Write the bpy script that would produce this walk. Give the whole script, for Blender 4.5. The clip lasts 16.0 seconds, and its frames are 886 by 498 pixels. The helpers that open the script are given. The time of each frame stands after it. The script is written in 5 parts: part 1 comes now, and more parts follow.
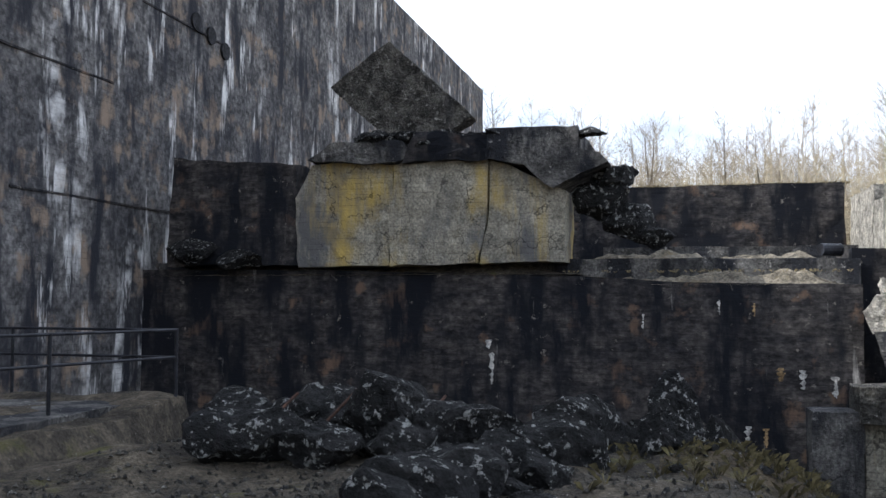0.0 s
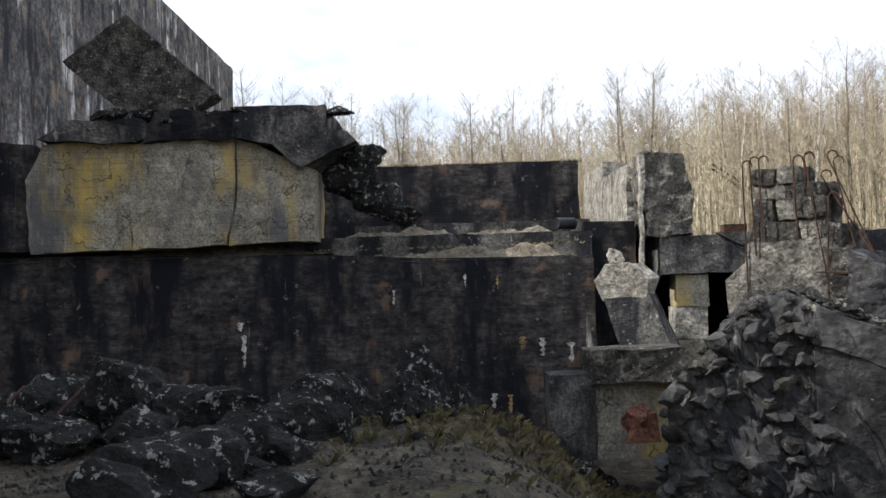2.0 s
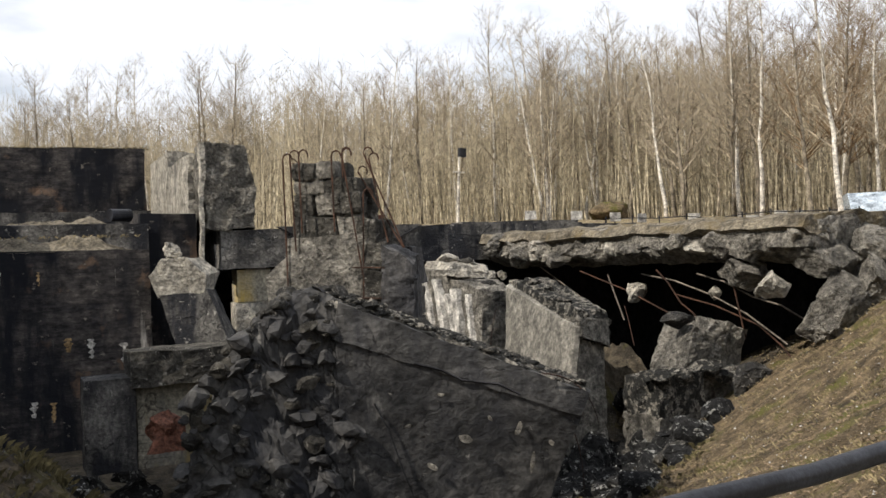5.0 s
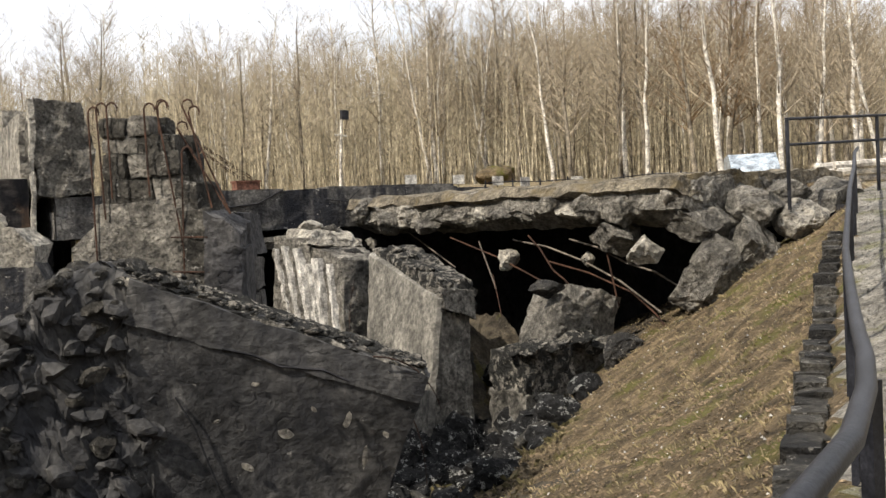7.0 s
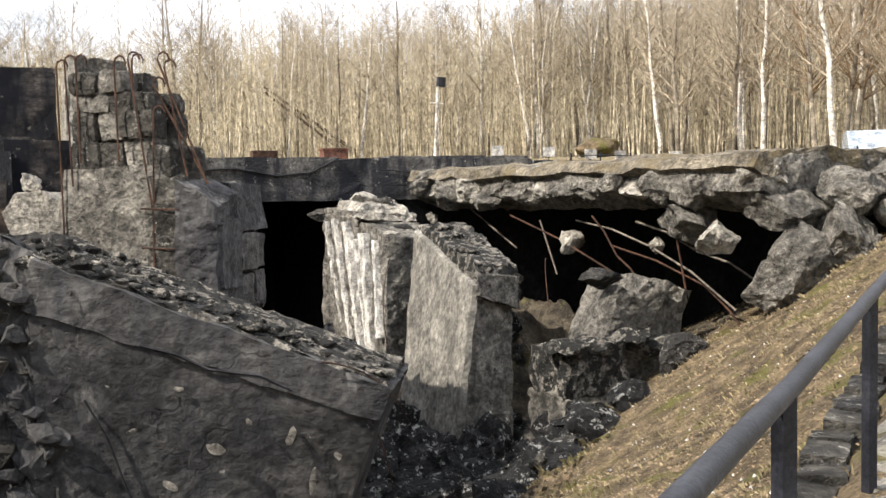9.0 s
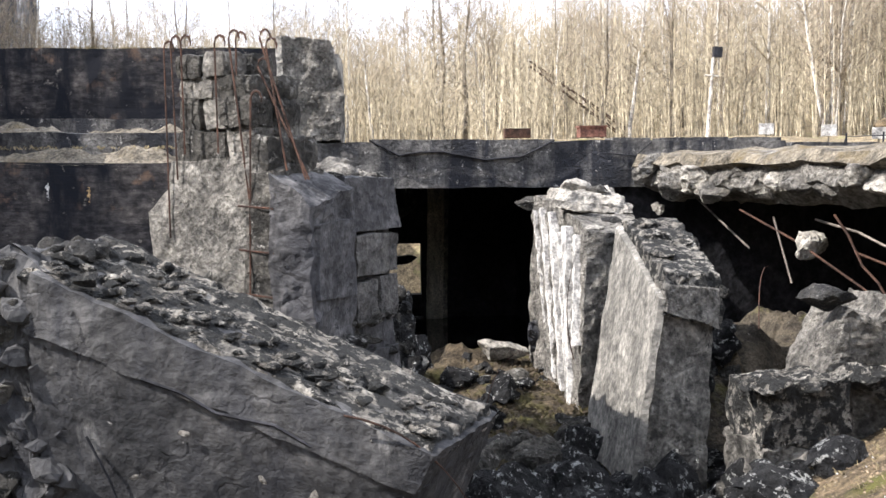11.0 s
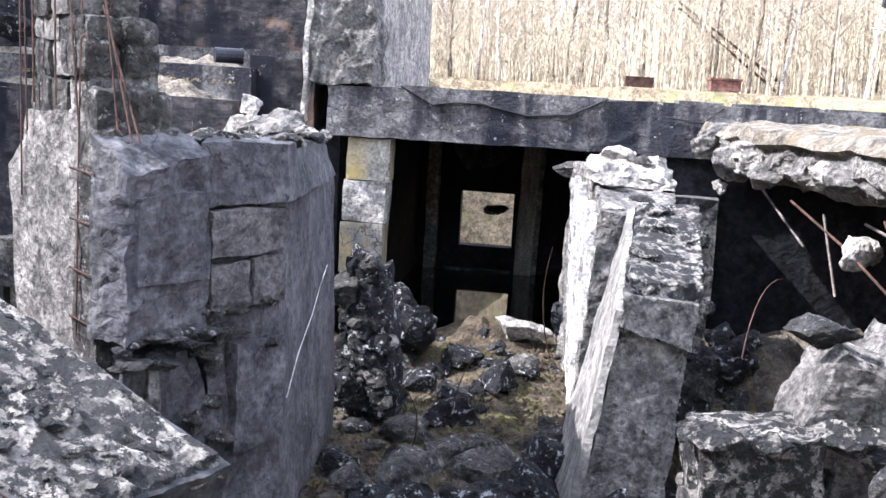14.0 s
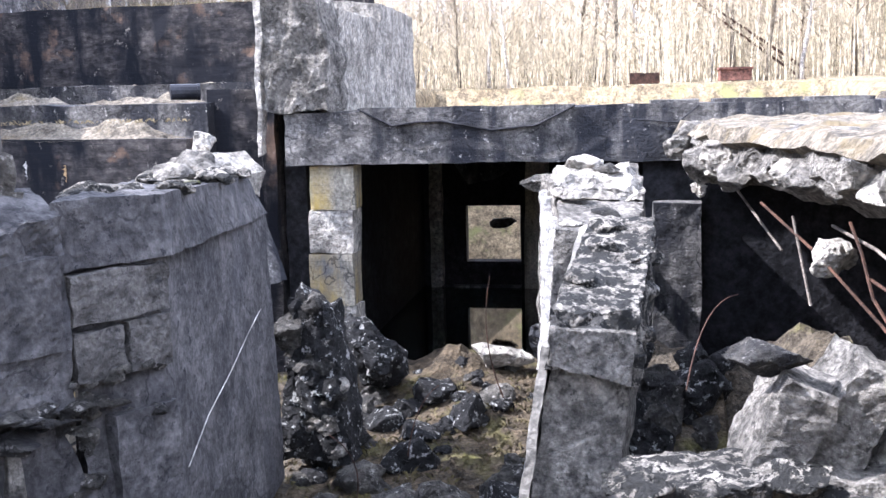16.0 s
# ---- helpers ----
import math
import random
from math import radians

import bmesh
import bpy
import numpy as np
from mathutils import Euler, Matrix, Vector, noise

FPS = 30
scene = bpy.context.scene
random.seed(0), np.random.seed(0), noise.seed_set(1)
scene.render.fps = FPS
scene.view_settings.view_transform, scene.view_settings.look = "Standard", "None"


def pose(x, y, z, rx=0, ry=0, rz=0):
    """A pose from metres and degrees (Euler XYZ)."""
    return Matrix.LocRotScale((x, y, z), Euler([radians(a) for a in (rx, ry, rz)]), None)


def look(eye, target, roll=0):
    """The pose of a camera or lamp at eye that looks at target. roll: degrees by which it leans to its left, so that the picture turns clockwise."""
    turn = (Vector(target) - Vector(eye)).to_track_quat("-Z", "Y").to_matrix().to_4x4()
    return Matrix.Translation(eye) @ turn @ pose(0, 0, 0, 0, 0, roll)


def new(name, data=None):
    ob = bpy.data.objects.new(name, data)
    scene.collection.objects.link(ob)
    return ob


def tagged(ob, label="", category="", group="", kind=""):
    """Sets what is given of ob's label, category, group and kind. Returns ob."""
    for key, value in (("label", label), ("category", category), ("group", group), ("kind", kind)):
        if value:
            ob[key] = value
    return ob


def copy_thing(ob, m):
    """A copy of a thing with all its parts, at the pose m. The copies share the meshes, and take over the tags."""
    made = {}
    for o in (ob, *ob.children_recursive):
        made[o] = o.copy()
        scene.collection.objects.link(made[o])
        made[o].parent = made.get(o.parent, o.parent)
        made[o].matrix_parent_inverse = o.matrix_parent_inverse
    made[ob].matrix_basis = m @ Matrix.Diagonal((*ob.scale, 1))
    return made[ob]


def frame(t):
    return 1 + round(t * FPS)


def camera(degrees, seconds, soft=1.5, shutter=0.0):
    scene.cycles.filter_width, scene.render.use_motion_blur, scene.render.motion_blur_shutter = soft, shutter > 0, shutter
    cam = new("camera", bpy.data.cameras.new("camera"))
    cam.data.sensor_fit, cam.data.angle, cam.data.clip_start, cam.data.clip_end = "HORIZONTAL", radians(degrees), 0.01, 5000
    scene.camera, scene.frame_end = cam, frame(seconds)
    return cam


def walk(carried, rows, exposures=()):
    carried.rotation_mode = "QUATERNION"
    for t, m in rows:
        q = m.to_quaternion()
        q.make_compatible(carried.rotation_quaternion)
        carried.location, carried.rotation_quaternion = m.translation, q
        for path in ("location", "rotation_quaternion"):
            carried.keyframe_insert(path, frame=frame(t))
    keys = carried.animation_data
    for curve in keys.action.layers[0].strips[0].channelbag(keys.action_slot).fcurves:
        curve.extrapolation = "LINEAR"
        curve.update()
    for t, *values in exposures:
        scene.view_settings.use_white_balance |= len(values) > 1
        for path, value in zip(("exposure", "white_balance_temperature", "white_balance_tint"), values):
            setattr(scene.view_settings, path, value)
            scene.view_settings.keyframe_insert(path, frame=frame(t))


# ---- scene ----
cam = camera(48.8, 16.0)
PATH = [
    (0, (0.322, 0.155, 1.606), (-0.935, 1.707, 1.708), 0.1),
    (0.5, (0.466, 0.026, 1.627), (-0.774, 1.594, 1.697), -1.3),
    (1, (0.525, 0.015, 1.614), (-0.606, 1.663, 1.675), -1.9),
    (1.5, (0.519, 0.154, 1.573), (-0.466, 1.894, 1.629), -2.0),
    (2, (0.501, 0.246, 1.548), (-0.341, 2.06, 1.604), -1.9),
    (2.5, (0.588, 0.234, 1.579), (-0.126, 2.102, 1.624), -1.9),
    (3, (0.688, 0.287, 1.558), (0.119, 2.203, 1.595), -2.5),
    (3.5, (0.782, 0.376, 1.56), (0.339, 2.326, 1.594), -3.0),
    (4, (0.833, 0.736, 1.551), (0.541, 2.714, 1.583), -2.6),
    (4.5, (0.917, 1.128, 1.556), (0.768, 3.122, 1.59), -3.3),
    (5, (1.29, 1.309, 1.561), (1.232, 3.308, 1.574), -2.1),
    (5.2, (1.37, 1.474, 1.585), (1.346, 3.474, 1.585), -1.6),
    (7.3, (2.484, 3.368, 1.477), (2.658, 5.359, 1.412), -1.9),
    (7.5, (2.636, 3.581, 1.456), (2.789, 5.575, 1.407), 0.5),
    (8, (3.075, 4.088, 1.477), (3.237, 6.079, 1.384), -1.3),
    (8.5, (3.566, 4.629, 1.556), (3.645, 6.623, 1.419), -1.3),
    (9, (3.972, 5.25, 1.538), (3.854, 7.243, 1.424), -1.1),
    (9.5, (4.386, 5.794, 1.559), (4.132, 7.772, 1.409), -1.5),
    (10, (4.803, 6.484, 1.63), (4.363, 8.424, 1.43), -0.7),
    (10.2, (4.934, 6.798, 1.622), (4.421, 8.726, 1.484), -0.6),
    (12.3, (6.908, 9.431, 2.242), (5.957, 11.169, 1.968), 2.4),
    (12.5, (7.062, 9.618, 2.252), (6.078, 11.334, 1.96), 2.9),
    (13, (7.305, 10.225, 2.289), (6.321, 11.938, 1.979), 3.3),
    (13.5, (7.556, 10.836, 2.316), (6.517, 12.51, 1.971), 1.3),
    (14, (7.749, 11.359, 2.342), (6.715, 13.043, 2.035), 3.4),
    (14.5, (7.94, 11.87, 2.388), (6.932, 13.569, 2.076), 0.0),
    (15, (8.184, 12.331, 2.466), (7.142, 13.998, 2.098), 0.6),
    (15.5, (8.394, 12.75, 2.497), (7.286, 14.383, 2.173), 1.1),
    (16, (8.6, 13.21, 2.557), (7.47, 14.834, 2.266), -1.4),
]
walk(cam, [(t, look(eye, target, roll)) for t, eye, target, roll in PATH],
     [(0.0, 0.48, 5750, 10), (2.5, 0.18, 6200, 10), (5.0, 0.0, 6550, 10), (7.3, 0.25, 6700, 10), (9.0, 0.72, 6500, 11), (10.2, 1.05, 6250, 12), (12.5, 1.42, 5600, 18), (13.5, 1.8, 5500, 19), (16.0, 1.95, 5450, 20)])

# ---- world, sun, exposure ----
SUN_UV = (-0.985, -0.15)          # where the sun stands, in the ruin's own axes
SUN_EL = radians(44)
A = radians(25)                  # the ruin's axes are turned by this about z
CA, SA = math.cos(A), math.sin(A)


def W(u, v, z=0.0):
    return Vector((CA * u - SA * v, SA * u + CA * v, z))


def build_world():
    sun_h = W(SUN_UV[0], SUN_UV[1]).normalized()
    to_sun = Vector((sun_h.x * math.cos(SUN_EL), sun_h.y * math.cos(SUN_EL), math.sin(SUN_EL)))
    lamp = new("sun", bpy.data.lights.new("sun", "SUN"))
    lamp.data.energy, lamp.data.angle, lamp.data.color = 5.0, radians(0.6), (1.0, 0.93, 0.82)
    lamp.matrix_world = look(to_sun * 100, (0, 0, 0))
    world = bpy.data.worlds.new("sky")
    scene.world = world
    world.use_nodes = True
    nt = world.node_tree
    nt.nodes.clear()
    out = nt.nodes.new("ShaderNodeOutputWorld")
    bg = nt.nodes.new("ShaderNodeBackground")
    sky = nt.nodes.new("ShaderNodeTexSky")
    sky.sky_type, sky.sun_disc = "NISHITA", False
    sky.sun_elevation = SUN_EL
    sky.sun_rotation = math.atan2(to_sun.x, to_sun.y)
    sky.dust_density, sky.ozone_density = 2.0, 1.5
    # broken bright cloud over the blue
    tc = nt.nodes.new("ShaderNodeTexCoord")
    mp = nt.nodes.new("ShaderNodeMapping")
    mp.inputs["Scale"].default_value = (1.6, 1.6, 4.5)
    mp.inputs["Location"].default_value = (0.3, 0.1, 0.0)
    nz = nt.nodes.new("ShaderNodeTexNoise")
    nz.inputs["Scale"].default_value, nz.inputs["Detail"].default_value = 1.9, 6
    rp = nt.nodes.new("ShaderNodeValToRGB")
    rp.color_ramp.elements[0].position, rp.color_ramp.elements[1].position = 0.28, 0.5
    mix = nt.nodes.new("ShaderNodeMix")
    mix.data_type = "RGBA"
    mix.inputs[7].default_value = (10.2, 10.6, 11.4, 1)
    nt.links.new(tc.outputs["Generated"], mp.inputs["Vector"])
    nt.links.new(mp.outputs["Vector"], nz.inputs["Vector"])
    nt.links.new(nz.outputs["Fac"], rp.inputs["Fac"])
    nt.links.new(rp.outputs["Color"], mix.inputs[0])
    nt.links.new(sky.outputs["Color"], mix.inputs[6])
    nt.links.new(mix.outputs[2], bg.inputs["Color"])
    bg.inputs["Strength"].default_value = 0.1
    nt.links.new(bg.outputs["Background"], out.inputs["Surface"])


build_world()


# ---- materials ----
def surface(name, lo, hi, scale=1.2, fine=14.0, soot=None, soot_at=(0.45, 0.62), drip=None, drip_at=(0.66, 0.72),
            lichen=None, lichen_at=(0.56, 0.6), lichen_scale=7.0, moss=None, moss_at=(0.55, 0.7), rough=0.92, bump=0.35,
            drip_stretch=(2.6, 2.6, 0.2), board=0.0, crag=0.0, mottle=0.8, metal=0.0, island=0.0, flat_z=1.0, cracks=0.0, crack_scale=0.8):
    m = bpy.data.materials.new(name)
    m.use_nodes = True
    nt = m.node_tree
    N, L = nt.nodes.new, nt.links.new
    bs = nt.nodes["Principled BSDF"]
    bs.inputs["Roughness"].default_value, bs.inputs["Metallic"].default_value = rough, metal
    bs.inputs["Specular IOR Level"].default_value = 0.25
    geo = N("ShaderNodeNewGeometry")

    def noise_of(sc, stretch=(1, 1, 1), detail=6.0, off=0.0, rgh=0.6):
        mp = N("ShaderNodeMapping")
        mp.inputs["Scale"].default_value = stretch
        mp.inputs["Location"].default_value = (off, off * 0.7, off * 0.3)
        L(geo.outputs["Position"], mp.inputs["Vector"])
        n = N("ShaderNodeTexNoise")
        n.inputs["Scale"].default_value, n.inputs["Detail"].default_value, n.inputs["Roughness"].default_value = sc, detail, rgh
        L(mp.outputs["Vector"], n.inputs["Vector"])
        return n.outputs["Fac"]

    def ramp(fac, a, b, ca=(0, 0, 0, 1), cb=(1, 1, 1, 1)):
        r = N("ShaderNodeValToRGB")
        r.color_ramp.elements[0].position, r.color_ramp.elements[1].position = a, b
        r.color_ramp.elements[0].color, r.color_ramp.elements[1].color = ca, cb
        L(fac, r.inputs["Fac"])
        return r.outputs["Color"]

    def blend(fac, a, colour, kind="MIX"):
        x = N("ShaderNodeMix")
        x.data_type, x.blend_type = "RGBA", kind
        if isinstance(fac, float):
            x.inputs[0].default_value = fac
        else:
            L(fac, x.inputs[0])
        L(a, x.inputs[6])
        if isinstance(colour, tuple):
            x.inputs[7].default_value = (*colour, 1)
        else:
            L(colour, x.inputs[7])
        return x.outputs[2]

    big = noise_of(scale, (1, 1, flat_z))
    small = noise_of(fine, detail=5, off=3.1)
    col = ramp(big, 0.3, 0.72, (*lo, 1), (*hi, 1))
    col = blend(0.75, col, ramp(small, 0.3, 0.75, (0.25, 0.25, 0.255, 1), (1.6, 1.57, 1.53, 1)), "MULTIPLY")
    col = blend(mottle, col, ramp(noise_of(3.3, (1, 1, flat_z), detail=8, off=41.0, rgh=0.72), 0.37, 0.62, (0.28, 0.28, 0.29, 1), (1.6, 1.58, 1.55, 1)), "MULTIPLY")
    if moss:
        col = blend(ramp(noise_of(1.1, off=7.7), *moss_at), col, moss)
    if soot:
        col = blend(ramp(noise_of(1.0, (1.1, 1.1, 0.3), off=11.0), *soot_at), col, soot)
    if lichen:
        col = blend(ramp(noise_of(lichen_scale, off=5.0, rgh=0.75), *lichen_at), col, lichen)
    if drip:
        d = N("ShaderNodeMath")
        d.operation = "MULTIPLY"
        L(ramp(noise_of(1.0, drip_stretch, off=23.0, detail=9.0, rgh=0.68), *drip_at), d.inputs[0])
        L(ramp(noise_of(0.7, (1, 1, 1), off=31.0), 0.42, 0.6), d.inputs[1])
        col = blend(d.outputs[0], col, drip)
    if island:
        rnd = N("ShaderNodeObjectInfo").outputs["Random"]
        col = blend(1.0, col, ramp(rnd, 0.0, 1.0, (1 - island,) * 3 + (1,), (1 + island,) * 3 + (1,)), "MULTIPLY")
    line = None
    if cracks:
        # a wandering net of hairline cracks
        wob = N("ShaderNodeTexNoise")
        wob.inputs["Scale"].default_value, wob.inputs["Detail"].default_value = 2.2, 6
        L(geo.outputs["Position"], wob.inputs["Vector"])
        ofs = N("ShaderNodeVectorMath")
        ofs.operation = "MULTIPLY_ADD"
        ofs.inputs[1].default_value = (0.9, 0.9, 0.9)
        L(wob.outputs["Color"], ofs.inputs[0])
        L(geo.outputs["Position"], ofs.inputs[2])
        vor = N("ShaderNodeTexVoronoi")
        vor.feature = "DISTANCE_TO_EDGE"
        vor.inputs["Scale"].default_value = crack_scale
        L(ofs.outputs[0], vor.inputs["Vector"])
        line = ramp(vor.outputs["Distance"], 0.004, 0.016)
        keep = N("ShaderNodeMath")
        keep.operation = "MAXIMUM"
        L(line, keep.inputs[0])
        L(ramp(noise_of(0.9, off=57.0), 0.5, 0.52, (1, 1, 1, 1), (1 - cracks,) * 3 + (1,)), keep.inputs[1])
        line = keep.outputs[0]
        dark = N("ShaderNodeMix")
        dark.data_type = "RGBA"
        L(line, dark.inputs[0])
        dark.inputs[6].default_value = (0.015, 0.015, 0.017, 1)
        L(col, dark.inputs[7])
        col = dark.outputs[2]
    L(col, bs.inputs["Base Color"])
    add = N("ShaderNodeMath")
    add.operation = "ADD"
    L(big, add.inputs[0])
    L(small, add.inputs[1])
    height = add.outputs[0]
    if crag:
        mid = noise_of(3.2, detail=8, off=17.0, rgh=0.7)
        ad = N("ShaderNodeMath")
        ad.operation = "MULTIPLY_ADD"
        ad.inputs[1].default_value = crag
        L(mid, ad.inputs[0])
        L(height, ad.inputs[2])
        height = ad.outputs[0]
    if board:
        sep = N("ShaderNodeSeparateXYZ")
        L(geo.outputs["Position"], sep.inputs[0])
        k = N("ShaderNodeMath")
        k.operation = "MULTIPLY"
        k.inputs[1].default_value = 1 / 0.16
        L(sep.outputs["Z"], k.inputs[0])
        fr = N("ShaderNodeMath")
        fr.operation = "FRACT"
        L(k.outputs[0], fr.inputs[0])
        pg = N("ShaderNodeMath")
        pg.operation = "LESS_THAN"
        pg.inputs[1].default_value = 0.1
        L(fr.outputs[0], pg.inputs[0])
        # the joints of the boards, broken where the face has weathered
        worn = N("ShaderNodeMath")
        worn.operation = "MULTIPLY"
        L(pg.outputs[0], worn.inputs[0])
        L(ramp(noise_of(1.3, (1, 1, 3), off=61.0, rgh=0.7), 0.45, 0.6, (0, 0, 0, 1), (min(0.75, 0.6 * board),) * 3 + (1,)), worn.inputs[1])
        L(blend(worn.outputs[0], col, (0.012, 0.012, 0.014)), bs.inputs["Base Color"])
        k2 = N("ShaderNodeMath")
        k2.operation = "MULTIPLY_ADD"
        k2.inputs[1].default_value = -board
        L(pg.outputs[0], k2.inputs[0])
        L(height, k2.inputs[2])
        height = k2.outputs[0]
    if cracks:
        kc = N("ShaderNodeMath")
        kc.operation = "MULTIPLY_ADD"
        kc.inputs[1].default_value = 1.2
        L(line, kc.inputs[0])
        L(height, kc.inputs[2])
        height = kc.outputs[0]
    bp = N("ShaderNodeBump")
    bp.inputs["Strength"].default_value, bp.inputs["Distance"].default_value = bump, 0.08 + 0.05 * crag
    L(height, bp.inputs["Height"])
    L(bp.outputs["Normal"], bs.inputs["Normal"])
    return m


M_BIG = surface("sooty board-marked concrete", (0.03, 0.031, 0.038), (0.22, 0.216, 0.213), 0.5, 6, soot=(0.026, 0.027, 0.034), soot_at=(0.5, 0.62),
                drip=(0.74, 0.73, 0.71), drip_at=(0.55, 0.6), drip_stretch=(0.75, 0.75, 0.13), moss=(0.26, 0.2, 0.15), moss_at=(0.54, 0.66), board=0.8)
M_DARK = surface("blackened concrete", (0.014, 0.014, 0.018), (0.105, 0.095, 0.088), 1.0, 5, soot=(0.008, 0.009, 0.013), soot_at=(0.42, 0.58),
                 drip=(0.4, 0.38, 0.35), drip_at=(0.64, 0.7), moss=(0.15, 0.1, 0.07), moss_at=(0.58, 0.66), lichen=(0.2, 0.18, 0.155), lichen_at=(0.62, 0.68), lichen_scale=2.6, board=1.4, flat_z=2.5)
M_YELLOW = surface("ochre-stained concrete", (0.2, 0.19, 0.16), (0.42, 0.39, 0.31), 0.8, 16, mottle=0.4, soot=(0.13, 0.128, 0.125), soot_at=(0.5, 0.62),
                   drip=(0.46, 0.335, 0.1), drip_at=(0.47, 0.62), drip_stretch=(0.9, 0.9, 0.1), lichen=(0.1, 0.098, 0.09), lichen_at=(0.68, 0.74), lichen_scale=2.0, board=0.7, cracks=0.6)
M_GREY = surface("weathered grey concrete", (0.034, 0.034, 0.036), (0.23, 0.223, 0.21), 1.1, 14, mottle=0.6, soot=(0.025, 0.026, 0.031), soot_at=(0.46, 0.57),
                 drip=(0.5, 0.48, 0.45), drip_at=(0.66, 0.76), drip_stretch=(1.1, 1.1, 0.4), lichen=(0.42, 0.4, 0.37), lichen_at=(0.61, 0.67), lichen_scale=5.0, board=0.25, crag=1.4, bump=0.6, cracks=0.7)
M_PALE = surface("pale broken concrete", (0.33, 0.31, 0.27), (0.66, 0.63, 0.56), 1.4, 11, mottle=0.65, soot=(0.1, 0.1, 0.1), soot_at=(0.6, 0.74),
                 lichen=(0.16, 0.15, 0.14), lichen_at=(0.56, 0.64), bump=0.9, crag=2.0)
M_RUBBLE = surface("rough broken concrete with pebbles", (0.018, 0.0175, 0.016), (0.2, 0.19, 0.168), 1.8, 13, lichen=(0.42, 0.4, 0.36), lichen_at=(0.58, 0.66),
                   soot=(0.035, 0.035, 0.037), soot_at=(0.5, 0.66), bump=1.0, island=0.25, crag=2.5)
M_LICHEN = surface("dark rock with white lichen", (0.008, 0.0085, 0.01), (0.045, 0.045, 0.045), 1.4, 10, lichen=(0.4, 0.4, 0.38), lichen_at=(0.57, 0.6),
                   lichen_scale=6.5, bump=1.0, crag=2.5)
M_TOP = surface("weathered slab top with lichen and moss", (0.17, 0.158, 0.138), (0.5, 0.475, 0.42), 1.5, 16, lichen=(0.035, 0.035, 0.033), lichen_at=(0.45, 0.5),
                lichen_scale=5.0, moss=(0.12, 0.13, 0.04), moss_at=(0.66, 0.74), bump=1.0, crag=2.5)
M_TOPPALE = surface("pale weathered concrete with dead moss", (0.13, 0.113, 0.086), (0.32, 0.285, 0.22), 0.9, 14, lichen=(0.09, 0.08, 0.065), lichen_at=(0.6, 0.66),
                    moss=(0.18, 0.14, 0.075), moss_at=(0.54, 0.68), bump=1.0, crag=1.0)
M_BAR = surface("pale weathered steel", (0.11, 0.095, 0.08), (0.25, 0.22, 0.19), 5, 30, rough=0.6)
M_BANK = surface("dry grass, leaf litter and moss", (0.07, 0.052, 0.03), (0.23, 0.175, 0.105), 1.6, 30, lichen=(0.5, 0.45, 0.36), lichen_at=(0.62, 0.68),
                 lichen_scale=16, moss=(0.11, 0.105, 0.025), moss_at=(0.52, 0.64), bump=1.0)
M_IRON = surface("dark painted steel", (0.012, 0.013, 0.018), (0.03, 0.032, 0.04), 4, 60, rough=0.45, bump=0.08)
M_RUST = surface("rusty steel", (0.03, 0.018, 0.014), (0.1, 0.05, 0.032), 6, 40, rough=0.8)
# near-black colour stands in for the shade inside hall, cavity, vents and cracks
M_HOLE = surface("near-black concrete coloured as shade", (0.012, 0.013, 0.016), (0.04, 0.04, 0.045), 0.8, 8)
M_BARK = surface("grey-brown bark", (0.12, 0.104, 0.08), (0.32, 0.28, 0.22), 3, 20)
M_BIRCH = surface("white birch bark", (0.5, 0.47, 0.42), (0.74, 0.71, 0.65), 3, 14, lichen=(0.08, 0.07, 0.06), lichen_at=(0.62, 0.66), lichen_scale=5)
M_TWIG = surface("bare twigs", (0.25, 0.21, 0.155), (0.45, 0.39, 0.3), 0.5, 4)
M_WOODS = surface("dry winter brushwood", (0.3, 0.26, 0.18), (0.52, 0.465, 0.35), 0.25, 3)
M_RUSSET = surface("russet dead leaves", (0.15, 0.1, 0.06), (0.28, 0.2, 0.12), 3, 9)

M_MOSSY = surface("mossy stony earth", (0.045, 0.036, 0.024), (0.16, 0.125, 0.08), 1.4, 16, lichen=(0.38, 0.35, 0.3), lichen_at=(0.64, 0.7), lichen_scale=9, moss=(0.12, 0.11, 0.036), moss_at=(0.52, 0.66), bump=1.0, crag=1.5)
M_LEAF = surface("dry brown leaves", (0.12, 0.083, 0.05), (0.32, 0.25, 0.17), 9, 30)
M_LIGHT = surface("light broken concrete", (0.14, 0.134, 0.12), (0.5, 0.475, 0.425), 1.8, 13, lichen=(0.08, 0.078, 0.07), lichen_at=(0.58, 0.65), lichen_scale=5, bump=1.0, crag=2.5, island=0.2)
M_PIER = surface("smooth grey pitted concrete", (0.034, 0.034, 0.037), (0.115, 0.113, 0.113), 1.2, 12, mottle=0.6, soot=(0.05, 0.05, 0.055), soot_at=(0.56, 0.72),
                 lichen=(0.02, 0.02, 0.023), lichen_at=(0.6, 0.63), lichen_scale=7, board=0.12, crag=0.7, bump=0.4, cracks=0.55)
M_COURSE = surface("squared rough concrete course", (0.045, 0.044, 0.043), (0.18, 0.174, 0.165), 1.6, 12, mottle=0.6, lichen=(0.04, 0.04, 0.042), lichen_at=(0.6, 0.66), lichen_scale=4, crag=1.6, bump=0.8)
